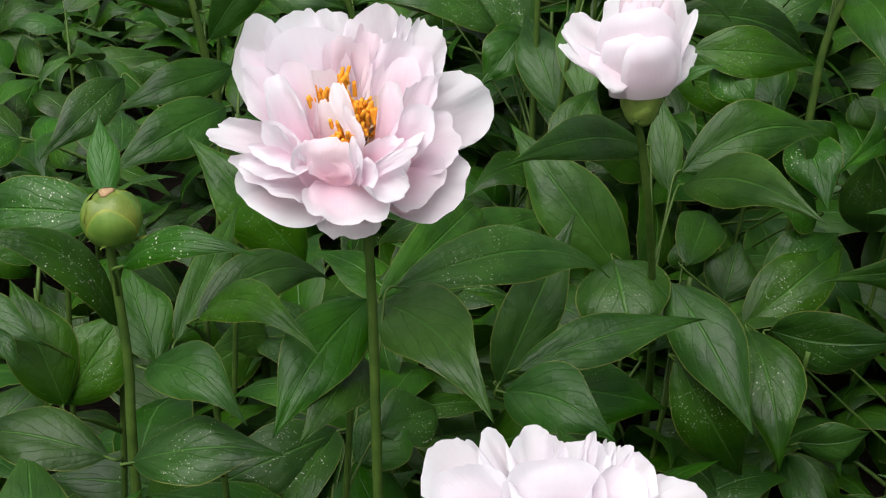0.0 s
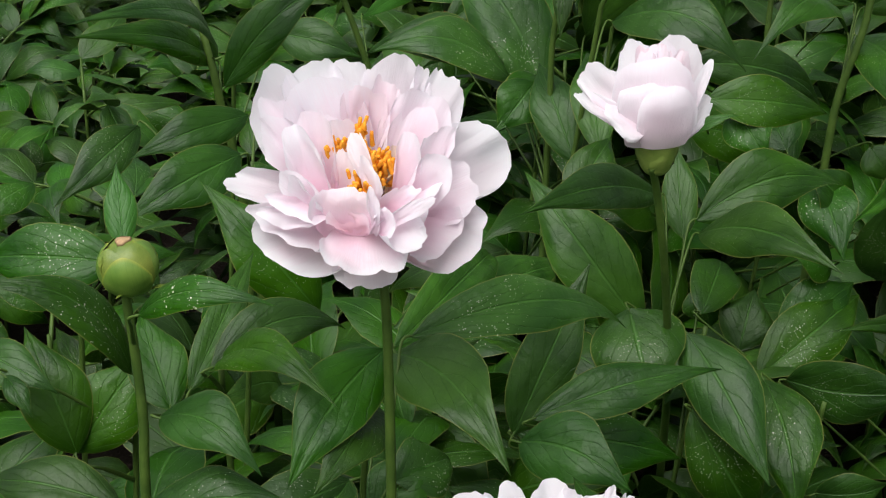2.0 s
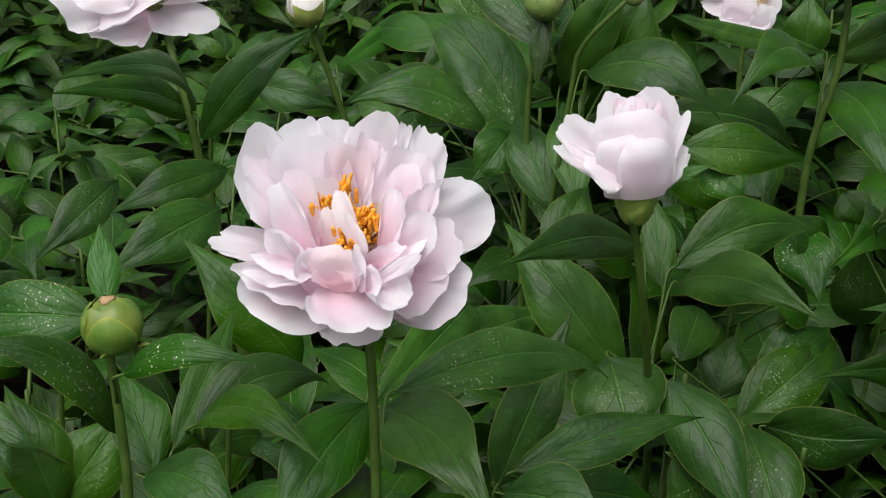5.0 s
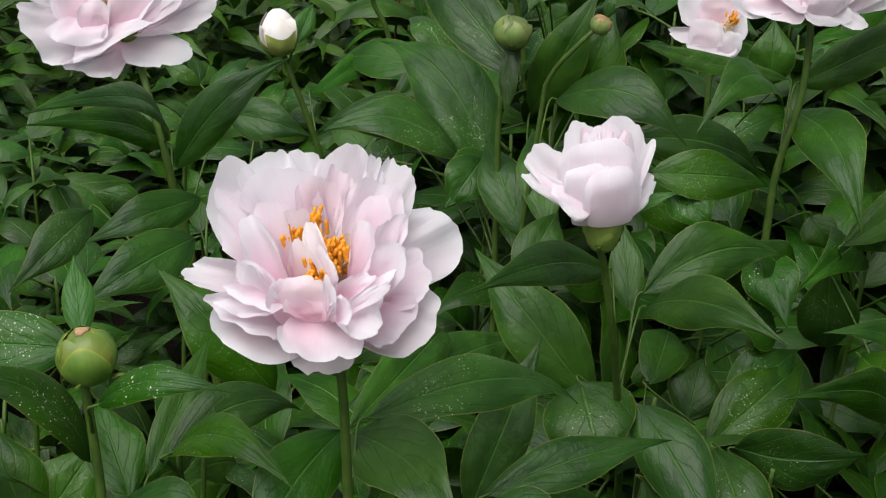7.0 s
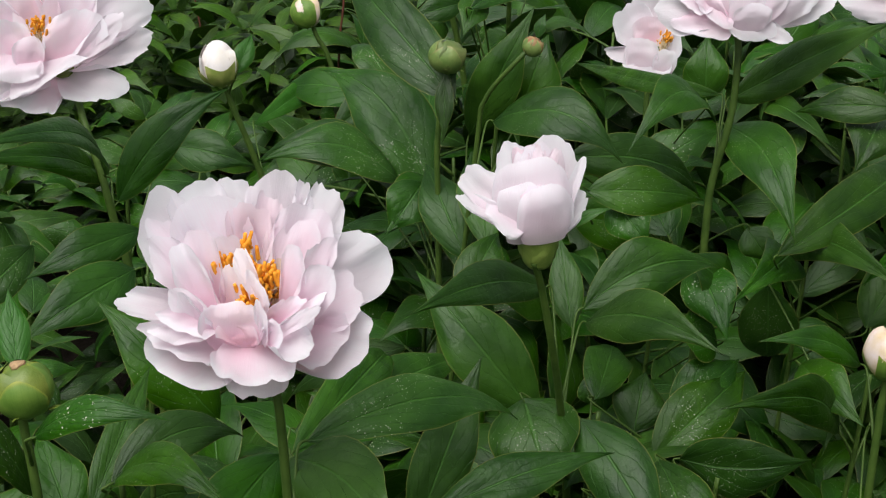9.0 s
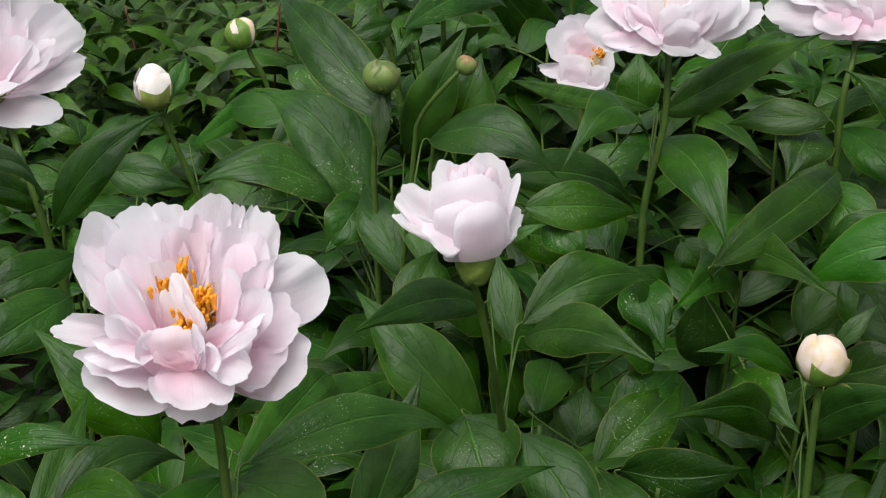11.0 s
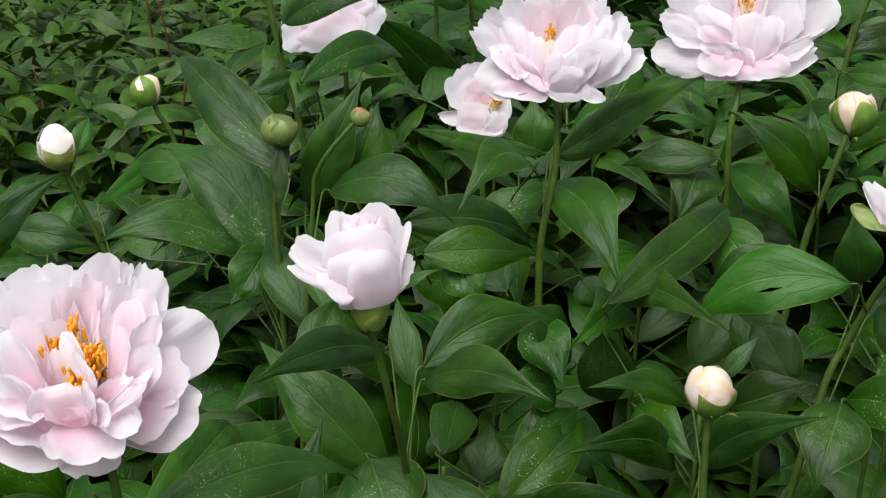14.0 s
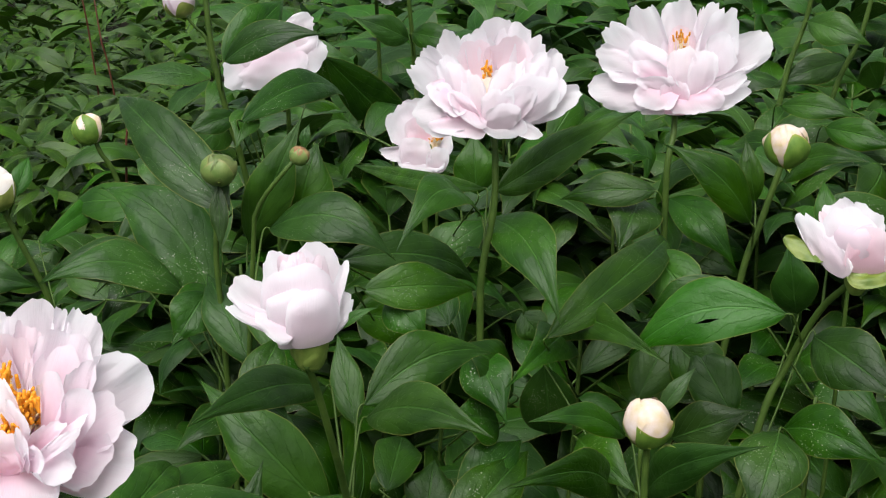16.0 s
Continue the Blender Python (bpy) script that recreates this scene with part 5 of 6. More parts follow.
pink_bud = gazing_flower(pink_plant, (0.091, 0.968, 0.563), (0.036, -0.043, 0.925), (2, -31, -2), 0, "half-open pale pink bud")
sheet(pink_bud, (2, -31, -2), (-15, 14, -12), (21, 55, -12), (29, -2, -8), mat=PETAL_WHITE, bulge=-10, base=0.6)
sheet(pink_bud, (2, -31, -2), (-30, 2, 0), (-19, 47, -2), (1, 18, 0), mat=PETAL_WHITE, bulge=6, base=0.6)
sheet(pink_bud, (2, -31, -2), (-16, 27, 4), (3, 46, -2), (24, 25, 0), mat=PETAL_HEART, bulge=-6, ruffle=0.07)
sheet(pink_bud, (2, -31, -2), (-12, 27, 10), (-2, 43, 6), (12, 26, 8), mat=PETAL, bulge=2, ruffle=0.07)
sheet(pink_bud, (2, -31, -2), (0, 29, 12), (11, 44, 6), (26, 12, 6), mat=PETAL, bulge=4, ruffle=0.06)
sheet(pink_bud, (2, -31, -2), (8, 22, 14), (22, 38, 6), (28, 3, 6), mat=PETAL_HEART, bulge=6, ruffle=0.06)
sheet(pink_bud, (2, -31, -2), (-33, -4, 4), (-1, 36, 15), (32, -5, 4), mat=PETAL_WHITE, bulge=18, bow=0.3, base=0.75, ruffle=0.04, crumple=0.8)
sheet(pink_bud, (-2, -33, 4), (-25, -12, 12), (-10, 15, 20), (22, -1, 22), mat=PETAL_WHITE, bulge=10, bow=0.3, base=0.75, ruffle=0.04, crumple=0.7)
sheet(pink_bud, (8, -34, 8), (-13, -20, 18), (9, 14, 28), (32, -14, 12), mat=PETAL_WHITE, bulge=12, bow=0.3, base=0.72, ruffle=0.03, crumple=0.7)
sheet(pink_bud, (2, -31, -2), (-6, 30, 13), (3, 42, 11), (9, 30, 13), mat=PETAL_HEART, bulge=3, ruffle=0.08)
sheet(pink_bud, (2, -31, -2), (5, 29, 15), (13, 41, 11), (20, 26, 13), mat=PETAL_HEART, bulge=3, ruffle=0.08)
sheet(pink_bud, (-14, -26, 4), (-25, 21, 0), (-55, 25, -4), (-42, -4, 6), mat=PETAL_WHITE, bulge=8, ruffle=0.06)
sheet(pink_bud, (-9, -27, 10), (-30, 0, 6), (-61, 4, 2), (-35, -13, 14), mat=PETAL_WHITE, bulge=4, ruffle=0.06)
sheet(pink_bud, (-10, -15, 10), (-37, -1, 10), (-27, -23, 18), (-9, -27, 20), mat=PETAL_WHITE, bulge=8)
sheet(pink_bud, (22, -30, 2), (27, 15, 4), (41, 35, 0), (34, 6, 8), mat=PETAL_WHITE, bulge=6, ruffle=0.03)
sheet(pink_bud, (12, -31, -4), (29, 12, -4), (44, -4, -6), (27, -18, 2), mat=PETAL_WHITE, bulge=8)
back_flower = gazing_flower(back_plant, (0.302, 1.244, 0.672), (0.046, -0.050, 0.933), (-1, -38, -24), 12, "full pale pink double flower")
sheet(back_flower, (-1, -38, -24), (-31, 34, -26), (3, 71, -30), (28, 44, -26), mat=PETAL_WHITE, bulge=-8, ruffle=0.05)
sheet(back_flower, (-1, -38, -24), (-53, 32, -14), (-39, 60, -18), (-27, 34, -22), mat=PETAL_WHITE, bulge=-4, ruffle=0.05)
sheet(back_flower, (-1, -38, -24), (21, 38, -24), (39, 64, -22), (66, 28, -14), mat=PETAL_WHITE, bulge=-6, ruffle=0.06)
sheet(back_flower, (-1, -38, -24), (-68, 16, -4), (-62, 44, -5), (-41, 21, -10), mat=PETAL_WHITE, bulge=-2, ruffle=0.05)
sheet(back_flower, (-1, -38, -24), (-66, -6, 6), (-81, 26, 3), (-45, 21, -2), mat=PETAL_WHITE, bulge=4, ruffle=0.05)
sheet(back_flower, (-1, -38, -24), (-39, 15, -10), (-10, 51, -20), (1, 4, -14), mat=PETAL_HEART, bulge=-8)
sheet(back_flower, (-1, -38, -24), (-2, 6, -12), (17, 53, -18), (49, 18, -8), mat=PETAL_HEART, bulge=-8)
sheet(back_flower, (-1, -38, -24), (50, 18, 0), (81, 30, -2), (71, -19, 8), mat=PETAL_WHITE, bulge=6, ruffle=0.05)
sheet(back_flower, (-1, -38, -24), (78, -1, -6), (94, -19, 0), (43, -39, 8), mat=PETAL_WHITE, bulge=6)
sheet(back_flower, (7, -33, 5), (36, -34, 16), (49, -54, 20), (17, -44, 20), mat=PETAL_WHITE, bulge=3)
sheet(back_flower, (6, -40, 10), (-2, -5, 15), (20, 24, 10), (38, 4, 12), mat=PETAL_WHITE, bulge=10, base=0.6, ruffle=0.08)
sheet(back_flower, (18, -36, 6), (27, 5, 12), (42, 24, 6), (61, 3, 6), mat=PETAL_WHITE, bulge=8, base=0.6, ruffle=0.08)
sheet(back_flower, (7, -44, 12), (19, -11, 24), (51, 13, 18), (69, -23, 14), mat=PETAL_WHITE, bulge=12, bow=0.5)
sheet(back_flower, (-17, -37, 8), (-44, -7, 10), (-32, 26, 8), (-14, 0, 14), mat=PETAL_WHITE, bulge=10, base=0.6, ruffle=0.07)
sheet(back_flower, (-9, -40, 12), (-29, -7, 16), (-16, 12, 14), (-2, -4, 18), mat=PETAL_WHITE, bulge=8, base=0.6, ruffle=0.07)
sheet(back_flower, (3, -43, 16), (-8, -21, 24), (8, 0, 24), (25, -17, 26), mat=PETAL_WHITE, bulge=8, base=0.6, ruffle=0.07)
sheet(back_flower, (12, -43, 16), (8, -19, 26), (33, 2, 24), (46, -18, 24), mat=PETAL_WHITE, bulge=8, base=0.6, ruffle=0.07)
sheet(back_flower, (7, -45, 18), (-5, -30, 26), (16, -17, 30), (32, -33, 26), mat=PETAL_WHITE, bulge=6, base=0.6, ruffle=0.05)
sheet(back_flower, (-9, -27, 2), (-66, -6, 6), (-71, -39, 10), (-34, -46, 16), mat=PETAL_WHITE, bulge=6)
sheet(back_flower, (-14, -24, 6), (-63, -32, 12), (-37, -51, 18), (-3, -48, 22), mat=PETAL, bulge=6)
sheet(back_flower, (-25, 1, 0), (-60, 5, 12), (-51, -19, 18), (-23, -29, 24), mat=PETAL, bulge=6)
sheet(back_flower, (-17, -10, 6), (-42, -7, 18), (-22, -35, 26), (-2, -39, 26), mat=PETAL, bulge=6)
sheet(back_flower, (-9, -41, 14), (-36, -18, 22), (-27, -5, 22), (-9, -35, 28), mat=PETAL, bulge=6)
sheet(back_flower, (7, -28, 8), (-10, -41, 22), (18, -53, 22), (38, -38, 20), mat=PETAL_WHITE, bulge=6)
sheet(back_flower, (-1, -27, 0), (-15, -5, 2), (2, 11, 2), (16, -5, 2), mat=PETAL_CREAM, bulge=6)
sheet(back_flower, (-23, -30, 0), (-52, 13, 4), (-40, 33, 0), (-22, 9, 2), mat=PETAL_WHITE, bulge=4, base=0.6, ruffle=0.07)
sheet(back_flower, (32, -31, 0), (39, 7, 4), (56, 32, -2), (70, 3, 4), mat=PETAL_WHITE, bulge=4, base=0.6, ruffle=0.07)
sheet(back_flower, (-23, -39, 10), (-55, -12, 14), (-41, 7, 10), (-20, -16, 18), mat=PETAL_WHITE, bulge=6, base=0.6, ruffle=0.07)
sheet(back_flower, (26, -40, 14), (32, -20, 20), (49, -2, 14), (67, -16, 12), mat=PETAL_WHITE, bulge=6, base=0.6, ruffle=0.07)
sheet(back_flower, (-1, -38, -24), (-24, 42, -20), (-10, 59, -24), (9, 36, -20), mat=PETAL_WHITE, bulge=-6, base=0.5, ruffle=0.06)
sheet(back_flower, (-1, -38, -24), (7, 39, -20), (24, 56, -22), (43, 29, -16), mat=PETAL_WHITE, bulge=-6, base=0.5, ruffle=0.06)
sheet(back_flower, (-15, -33, 0), (-47, 7, 2), (-35, 22, 0), (-17, -8, 8), mat=PETAL, bulge=4)
tuft(back_flower, (-2, -11, -16), (-1, 14, -6), 16, 6.0)
right_flower = gazing_flower(right_plant, (0.565, 1.436, 0.644), (0.046, -0.050, 0.933), (-1, -49, -22), 13, "open pale pink double flower")
sheet(right_flower, (-1, -49, -22), (-26, 33, -24), (-1, 82, -30), (23, 39, -24), mat=PETAL_WHITE, bulge=-6, ruffle=0.06)
sheet(right_flower, (-1, -49, -22), (-63, 33, -14), (-52, 75, -18), (-22, 42, -20), mat=PETAL_WHITE, bulge=-6)
sheet(right_flower, (-1, -49, -22), (19, 42, -20), (37, 73, -22), (57, 38, -16), mat=PETAL_WHITE, bulge=-4, ruffle=0.07)
sheet(right_flower, (-1, -49, -22), (22, 9, -6), (50, 66, -10), (71, 15, -8), mat=PETAL_WHITE, bulge=-4)
sheet(right_flower, (-1, -49, -22), (65, 36, -6), (109, 26, -8), (77, -8, 0), mat=PETAL_WHITE, bulge=6, ruffle=0.02)
sheet(right_flower, (-1, -49, -22), (-86, 17, -6), (-82, 50, -8), (-38, 23, -12), mat=PETAL_WHITE, bulge=2)
sheet(right_flower, (-9, -13, -14), (-91, 24, 0), (-98, -1, 2), (-64, -25, 10), mat=PETAL_WHITE, bulge=6)
sheet(right_flower, (-9, -32, -14), (-72, -9, 0), (-110, -38, 2), (-50, -56, 10), mat=PETAL_WHITE, bulge=8)
sheet(right_flower, (-9, -32, -8), (-64, 4, 3), (-41, 25, 0), (-6, -14, 6), mat=PETAL_WHITE, bulge=6)
sheet(right_flower, (-1, -49, -22), (-16, 13, -14), (-1, 48, -18), (19, 10, -12), mat=PETAL_HEART, bulge=-5)
sheet(right_flower, (-9, -35, 0), (-57, -9, 8), (-38, 5, 8), (-7, -18, 12), mat=PETAL, bulge=3)
sheet(right_flower, (-6, -42, 4), (-53, -24, 10), (-32, -13, 12), (-5, -24, 16), mat=PETAL_WHITE, bulge=3)
sheet(right_flower, (5, -44, 6), (-16, -16, 10), (0, 22, 8), (22, -7, 8), mat=PETAL_WHITE, bulge=8, base=0.6, ruffle=0.06)
sheet(right_flower, (18, -42, 6), (7, -13, 10), (25, 15, 6), (45, -7, 4), mat=PETAL_WHITE, bulge=8, base=0.6, ruffle=0.06)
sheet(right_flower, (20, -36, -8), (32, 3, 0), (42, 37, -4), (68, 3, -2), mat=PETAL_WHITE, bulge=2)
sheet(right_flower, (13, -44, 4), (29, -32, 12), (71, -11, 8), (62, -35, 12), mat=PETAL_WHITE, bulge=4)
sheet(right_flower, (-1, -49, -22), (68, -18, 4), (81, -37, 5), (33, -56, 12), mat=PETAL_WHITE, bulge=5)
sheet(right_flower, (7, -26, 2), (-15, -47, 14), (23, -62, 18), (49, -35, 14), mat=PETAL, bulge=6)
sheet(right_flower, (-9, -19, 0), (-56, -32, 8), (-34, -57, 14), (-4, -47, 18), mat=PETAL, bulge=6)
sheet(right_flower, (-1, -49, -22), (-52, -55, 4), (-25, -63, 8), (-1, -55, 10), mat=PETAL_WHITE, bulge=5)
sheet(right_flower, (13, -35, -4), (64, -10, 0), (92, 1, -2), (36, -21, 6), mat=PETAL_WHITE, bulge=2)
sheet(right_flower, (-6, -52, 8), (-24, -35, 14), (-6, -19, 12), (11, -38, 16), mat=PETAL, bulge=2, base=0.8)
sheet(right_flower, (-4, -61, 6), (-20, -51, 10), (-5, -32, 6), (10, -51, 10), mat=PETAL, bulge=2, base=0.9)
tuft(right_flower, (0, -6, -14), (0, 28, -6), 20, 7.0)
left_flower = gazing_flower(left_plant, (-0.324, 1.217, 0.642), (0.007, -0.006, 0.910), (6, -32, -28), 13, "open pale pink double flower")
sheet(left_flower, (6, -32, -28), (42, -35, -8), (62, -60, -4), (4, -61, 4), mat=PETAL_WHITE, bulge=6)
sheet(left_flower, (6, -32, -28), (78, 1, -10), (87, -23, -8), (37, -30, 0), mat=PETAL_WHITE, bulge=6)
sheet(left_flower, (6, -32, -28), (60, 47, -10), (98, 30, -14), (73, -3, -8), mat=PETAL_WHITE, bulge=4)
sheet(left_flower, (6, -32, -28), (24, 54, -22), (59, 70, -26), (80, 33, -20), mat=PETAL_WHITE, bulge=-6)
sheet(left_flower, (6, -32, -28), (-24, 58, -26), (6, 75, -30), (34, 54, -26), mat=PETAL_WHITE, bulge=-8)
sheet(left_flower, (6, -32, -28), (-67, 37, -16), (-45, 73, -20), (-16, 55, -24), mat=PETAL_WHITE, bulge=-6)
sheet(left_flower, (6, -32, -28), (-84, 5, -5), (-90, 36, -8), (-56, 44, -14), mat=PETAL_WHITE, bulge=2)
sheet(left_flower, (6, -32, -28), (-88, 2, 0), (-84, -36, 5), (-48, -57, 10), mat=PETAL_WHITE, bulge=8)
sheet(left_flower, (6, -32, -28), (-56, -55, 6), (-29, -74, 4), (-4, -67, 0), mat=PETAL, bulge=6)
sheet(left_flower, (-23, -29, -4), (-43, -56, 16), (5, -39, 16), (29, -23, 8), mat=PETAL_WHITE, bulge=4)
sheet(left_flower, (-26, -13, -6), (-66, -25, 12), (-39, -42, 16), (-8, -29, 14), mat=PETAL_WHITE, bulge=6)
sheet(left_flower, (-2, -34, -4), (-6, -12, 5), (20, 23, 0), (52, -4, 4), mat=PETAL, bulge=6)
sheet(left_flower, (6, -35, -2), (22, -19, 8), (63, 19, 2), (56, -12, 6), mat=PETAL_WHITE, bulge=5)
sheet(left_flower, (-23, -31, -6), (-57, -13, 5), (-42, 18, 2), (-16, -4, 8), mat=PETAL, bulge=5)
sheet(left_flower, (-18, -35, 0), (-37, -20, 12), (-24, -1, 10), (-6, -12, 12), mat=PETAL, bulge=5)
sheet(left_flower, (6, -32, -28), (-49, 21, -12), (-14, 49, -20), (8, 22, -14), mat=PETAL_HEART, bulge=-8)
sheet(left_flower, (6, -32, -28), (-8, 18, -12), (26, 49, -16), (45, 20, -8), mat=PETAL, bulge=-6)
sheet(left_flower, (6, -32, -28), (-67, 10, -4), (-49, 39, -8), (-33, 12, -6), mat=PETAL, bulge=-2)
tuft(left_flower, (-9, -15, -20), (-11, 8, -2), 40, 8.0)
front_flower = gazing_flower(front_plant, (0.024, 0.489, 0.521), (-0.003, 0.016, 0.888), (1, -22, -24), 13, "white double flower")
sheet(front_flower, (1, -22, -24), (-63, 2, -6), (-52, 31, -10), (-36, 10, -14), mat=PETAL_WHITE, bulge=-6, ruffle=0.025)
sheet(front_flower, (1, -22, -24), (-38, 17, -16), (-33, 37, -18), (-25, 18, -18), mat=PETAL_WHITE, bulge=-6, ruffle=0.025)
sheet(front_flower, (1, -22, -24), (-25, 19, -18), (-14, 39, -20), (-3, 22, -20), mat=PETAL_WHITE, bulge=-6, ruffle=0.025)
sheet(front_flower, (1, -22, -24), (-10, 22, -22), (-5, 35, -22), (5, 23, -22), mat=PETAL_WHITE, bulge=-6, ruffle=0.025)
sheet(front_flower, (1, -22, -24), (-3, 22, -20), (8, 34, -22), (17, 24, -20), mat=PETAL_WHITE, bulge=-6, ruffle=0.025)
sheet(front_flower, (1, -22, -24), (10, 23, -18), (15, 39, -18), (17, 24, -18), mat=PETAL_WHITE, bulge=-6, ruffle=0.025)
sheet(front_flower, (1, -22, -24), (13, 23, -20), (17, 34, -20), (24, 23, -20), mat=PETAL_WHITE, bulge=-6, ruffle=0.025)
sheet(front_flower, (1, -22, -24), (19, 23, -22), (23, 36, -22), (27, 24, -22), mat=PETAL_WHITE, bulge=-6, ruffle=0.025)
sheet(front_flower, (1, -22, -24), (25, 22, -20), (30, 34, -20), (36, 21, -18), mat=PETAL_WHITE, bulge=-6, ruffle=0.025)
sheet(front_flower, (1, -22, -24), (30, 12, -16), (37, 30, -16), (47, 11, -12), mat=PETAL_WHITE, bulge=-6, ruffle=0.025)
sheet(front_flower, (1, -22, -24), (43, 12, -14), (57, 20, -14), (70, 4, -10), mat=PETAL_WHITE, bulge=-4, ruffle=0.03)
sheet(front_flower, (1, -22, -24), (-26, 3, -6), (-4, 24, -10), (24, 7, -6), mat=PETAL_WHITE, bulge=-6, ruffle=0.025)
sheet(front_flower, (1, -22, -24), (-56, -4, -2), (-43, 19, -6), (-20, 1, -4), mat=PETAL_WHITE, bulge=-4, ruffle=0.03)
sheet(front_flower, (1, -22, -24), (16, 4, -4), (29, 22, -8), (43, 5, -4), mat=PETAL_WHITE, bulge=-4, ruffle=0.03)
sheet(front_flower, (1, -22, -24), (-64, -2, 0), (-70, -26, 4), (-51, -39, 12), mat=PETAL_WHITE, bulge=6)
sheet(front_flower, (1, -22, -24), (67, 4, -6), (76, -14, 2), (52, -31, 12), mat=PETAL_WHITE, bulge=6)
sheet(front_flower, (1, -22, -24), (-44, -29, 16), (3, -45, 22), (42, -22, 16), mat=PETAL_WHITE, bulge=8)
sheet(front_flower, (1, -22, -24), (-38, -15, 14), (-17, 3, 10), (4, -14, 16), mat=PETAL_WHITE, bulge=8, bow=0.5)
sheet(front_flower, (1, -22, -24), (0, -13, 16), (19, 5, 10), (37, -10, 14), mat=PETAL_WHITE, bulge=8, bow=0.5)
sheet(front_flower, (1, -22, -24), (-60, -19, 10), (-50, -1, 4), (-31, -16, 12), mat=PETAL_WHITE, bulge=6, bow=0.5)
sheet(front_flower, (1, -22, -24), (33, -11, 12), (49, 6, 4), (61, -12, 8), mat=PETAL_WHITE, bulge=6, bow=0.5)
hidden_flower = gazing_flower(hidden_plant, (0.288, 1.646, 0.532), (0.046, -0.050, 0.933), (8, -16, -16), 10, "pale blush flower partly covered")
sheet(hidden_flower, (8, -16, -16), (-40, -6, -8), (-27, 42, -10), (7, 25, -12), mat=PETAL_WHITE, bulge=-3)
sheet(hidden_flower, (8, -16, -16), (-28, 27, -14), (4, 52, -14), (41, 24, -14), mat=PETAL_WHITE, bulge=-4)
sheet(hidden_flower, (8, -16, -16), (-36, -14, 0), (-53, -25, 0), (-15, -35, 6), mat=PETAL_WHITE, bulge=3)
sheet(hidden_flower, (-4, -47, 0), (-29, -24, 6), (-6, 0, 6), (18, -24, 6), mat=PETAL_WHITE, bulge=3, base=0.6)
sheet(hidden_flower, (20, -50, 0), (7, -33, 6), (25, -14, 6), (39, -34, 6), mat=PETAL_WHITE, bulge=3, base=0.6)
sheet(hidden_flower, (8, -16, -16), (-30, -31, 6), (-2, -49, 8), (34, -41, 8), mat=PETAL_WHITE, bulge=5)
sheet(hidden_flower, (8, -16, -16), (30, 28, -8), (44, 2, -8), (36, -31, 0), mat=PETAL_WHITE, bulge=3)
sheet(hidden_flower, (8, -16, -16), (-18, 1, -4), (5, 27, -8), (37, 6, -6), mat=PETAL_HEART, bulge=-3)
tuft(hidden_flower, (20, -17, -8), (25, -1, 0), 26, 7.0)
nodding_flower = gazing_flower(nodding_plant, (0.121, 1.899, 0.595), (0.046, -0.050, 0.933), (8, 33, -10), 11, "nodding pale pink flower")
sheet(nodding_flower, (8, 33, -10), (-67, -28, 5), (-15, -42, 10), (49, -17, 8), mat=PETAL_WHITE, bulge=18, bow=0.5)
sheet(nodding_flower, (-6, 31, -4), (-47, 17, 0), (-78, -24, 2), (-29, -35, 10), mat=PETAL_WHITE, bulge=8)
sheet(nodding_flower, (6, 30, -4), (51, 32, -4), (77, -1, -4), (23, -27, 8), mat=PETAL_WHITE, bulge=8)
sheet(nodding_flower, (8, 33, -10), (20, 47, -14), (54, 68, -16), (60, 29, -12), mat=PETAL_WHITE, bulge=2)
sheet(nodding_flower, (-6, -24, 0), (-48, 4, 4), (15, 41, -4), (67, 22, -2), mat=PETAL_WHITE, bulge=10, bow=0.5)
sheet(nodding_flower, (8, 33, -10), (-46, 27, -10), (-73, 14, -8), (-69, -12, -6), mat=PETAL_WHITE, bulge=2)
late_bud = gazing_flower(far_right_plant, (0.598, 1.060, 0.540), (0.046, -0.050, 0.933), (5, -28, -6), 0, "pale pink bud about to open")
sheet(late_bud, (5, -28, -6), (-28, 20, -4), (-16, 44, -8), (3, 30, -6), mat=PETAL_WHITE, bulge=-4, ruffle=0.05)
sheet(late_bud, (5, -28, -6), (-6, 28, 0), (15, 39, -4), (30, 9, -2), mat=PETAL_WHITE, bulge=8, ruffle=0.05)
sheet(late_bud, (10, -25, 2), (-27, -11, 8), (-5, 35, 6), (32, -11, 8), mat=PETAL_WHITE, bulge=14, bow=0.3, base=0.75)
sheet(late_bud, (15, -28, 4), (-8, -18, 16), (18, 18, 14), (36, -19, 4), mat=PETAL_HEART, bulge=12, bow=0.3, base=0.75)
sheet(late_bud, (-12, -31, 6), (-43, 1, 4), (-39, 27, 4), (4, -21, 16), mat=PETAL_WHITE, bulge=8)
sheet(late_bud, (5, -28, -6), (-28, 9, 6), (-24, 29, 2), (-5, -5, 10), mat=PETAL_HEART, bulge=10)
sheet(late_bud, (-24, -12, 2), (-53, 5, 0), (-57, -9, 4), (-29, -21, 10), mat=SEPAL, bulge=4, ruffle=0.01)
sheet(late_bud, (14, -25, 0), (-3, -31, 12), (22, -42, 10), (38, -23, 0), mat=SEPAL, bulge=6, ruffle=0.01)
leaf(pink_plant, (0.119, 0.965, 0.541), (0.153, 0.963, 0.556), 0.009, (-0.641, -0.545, 0.541), mat=LEAF_YOUNG, stalk=False)
bud_body(pink_bud, (2, -3, 0), 0.0255, 1.05, PETAL_WHITE)
green_cup(pink_bud, (5, -29, -9), 0.0178)
bud_body(late_bud, (4, -1, -4), 0.0270, 1.05, PETAL_WHITE)
green_cup(late_bud, (7, -31, -6), 0.0125)
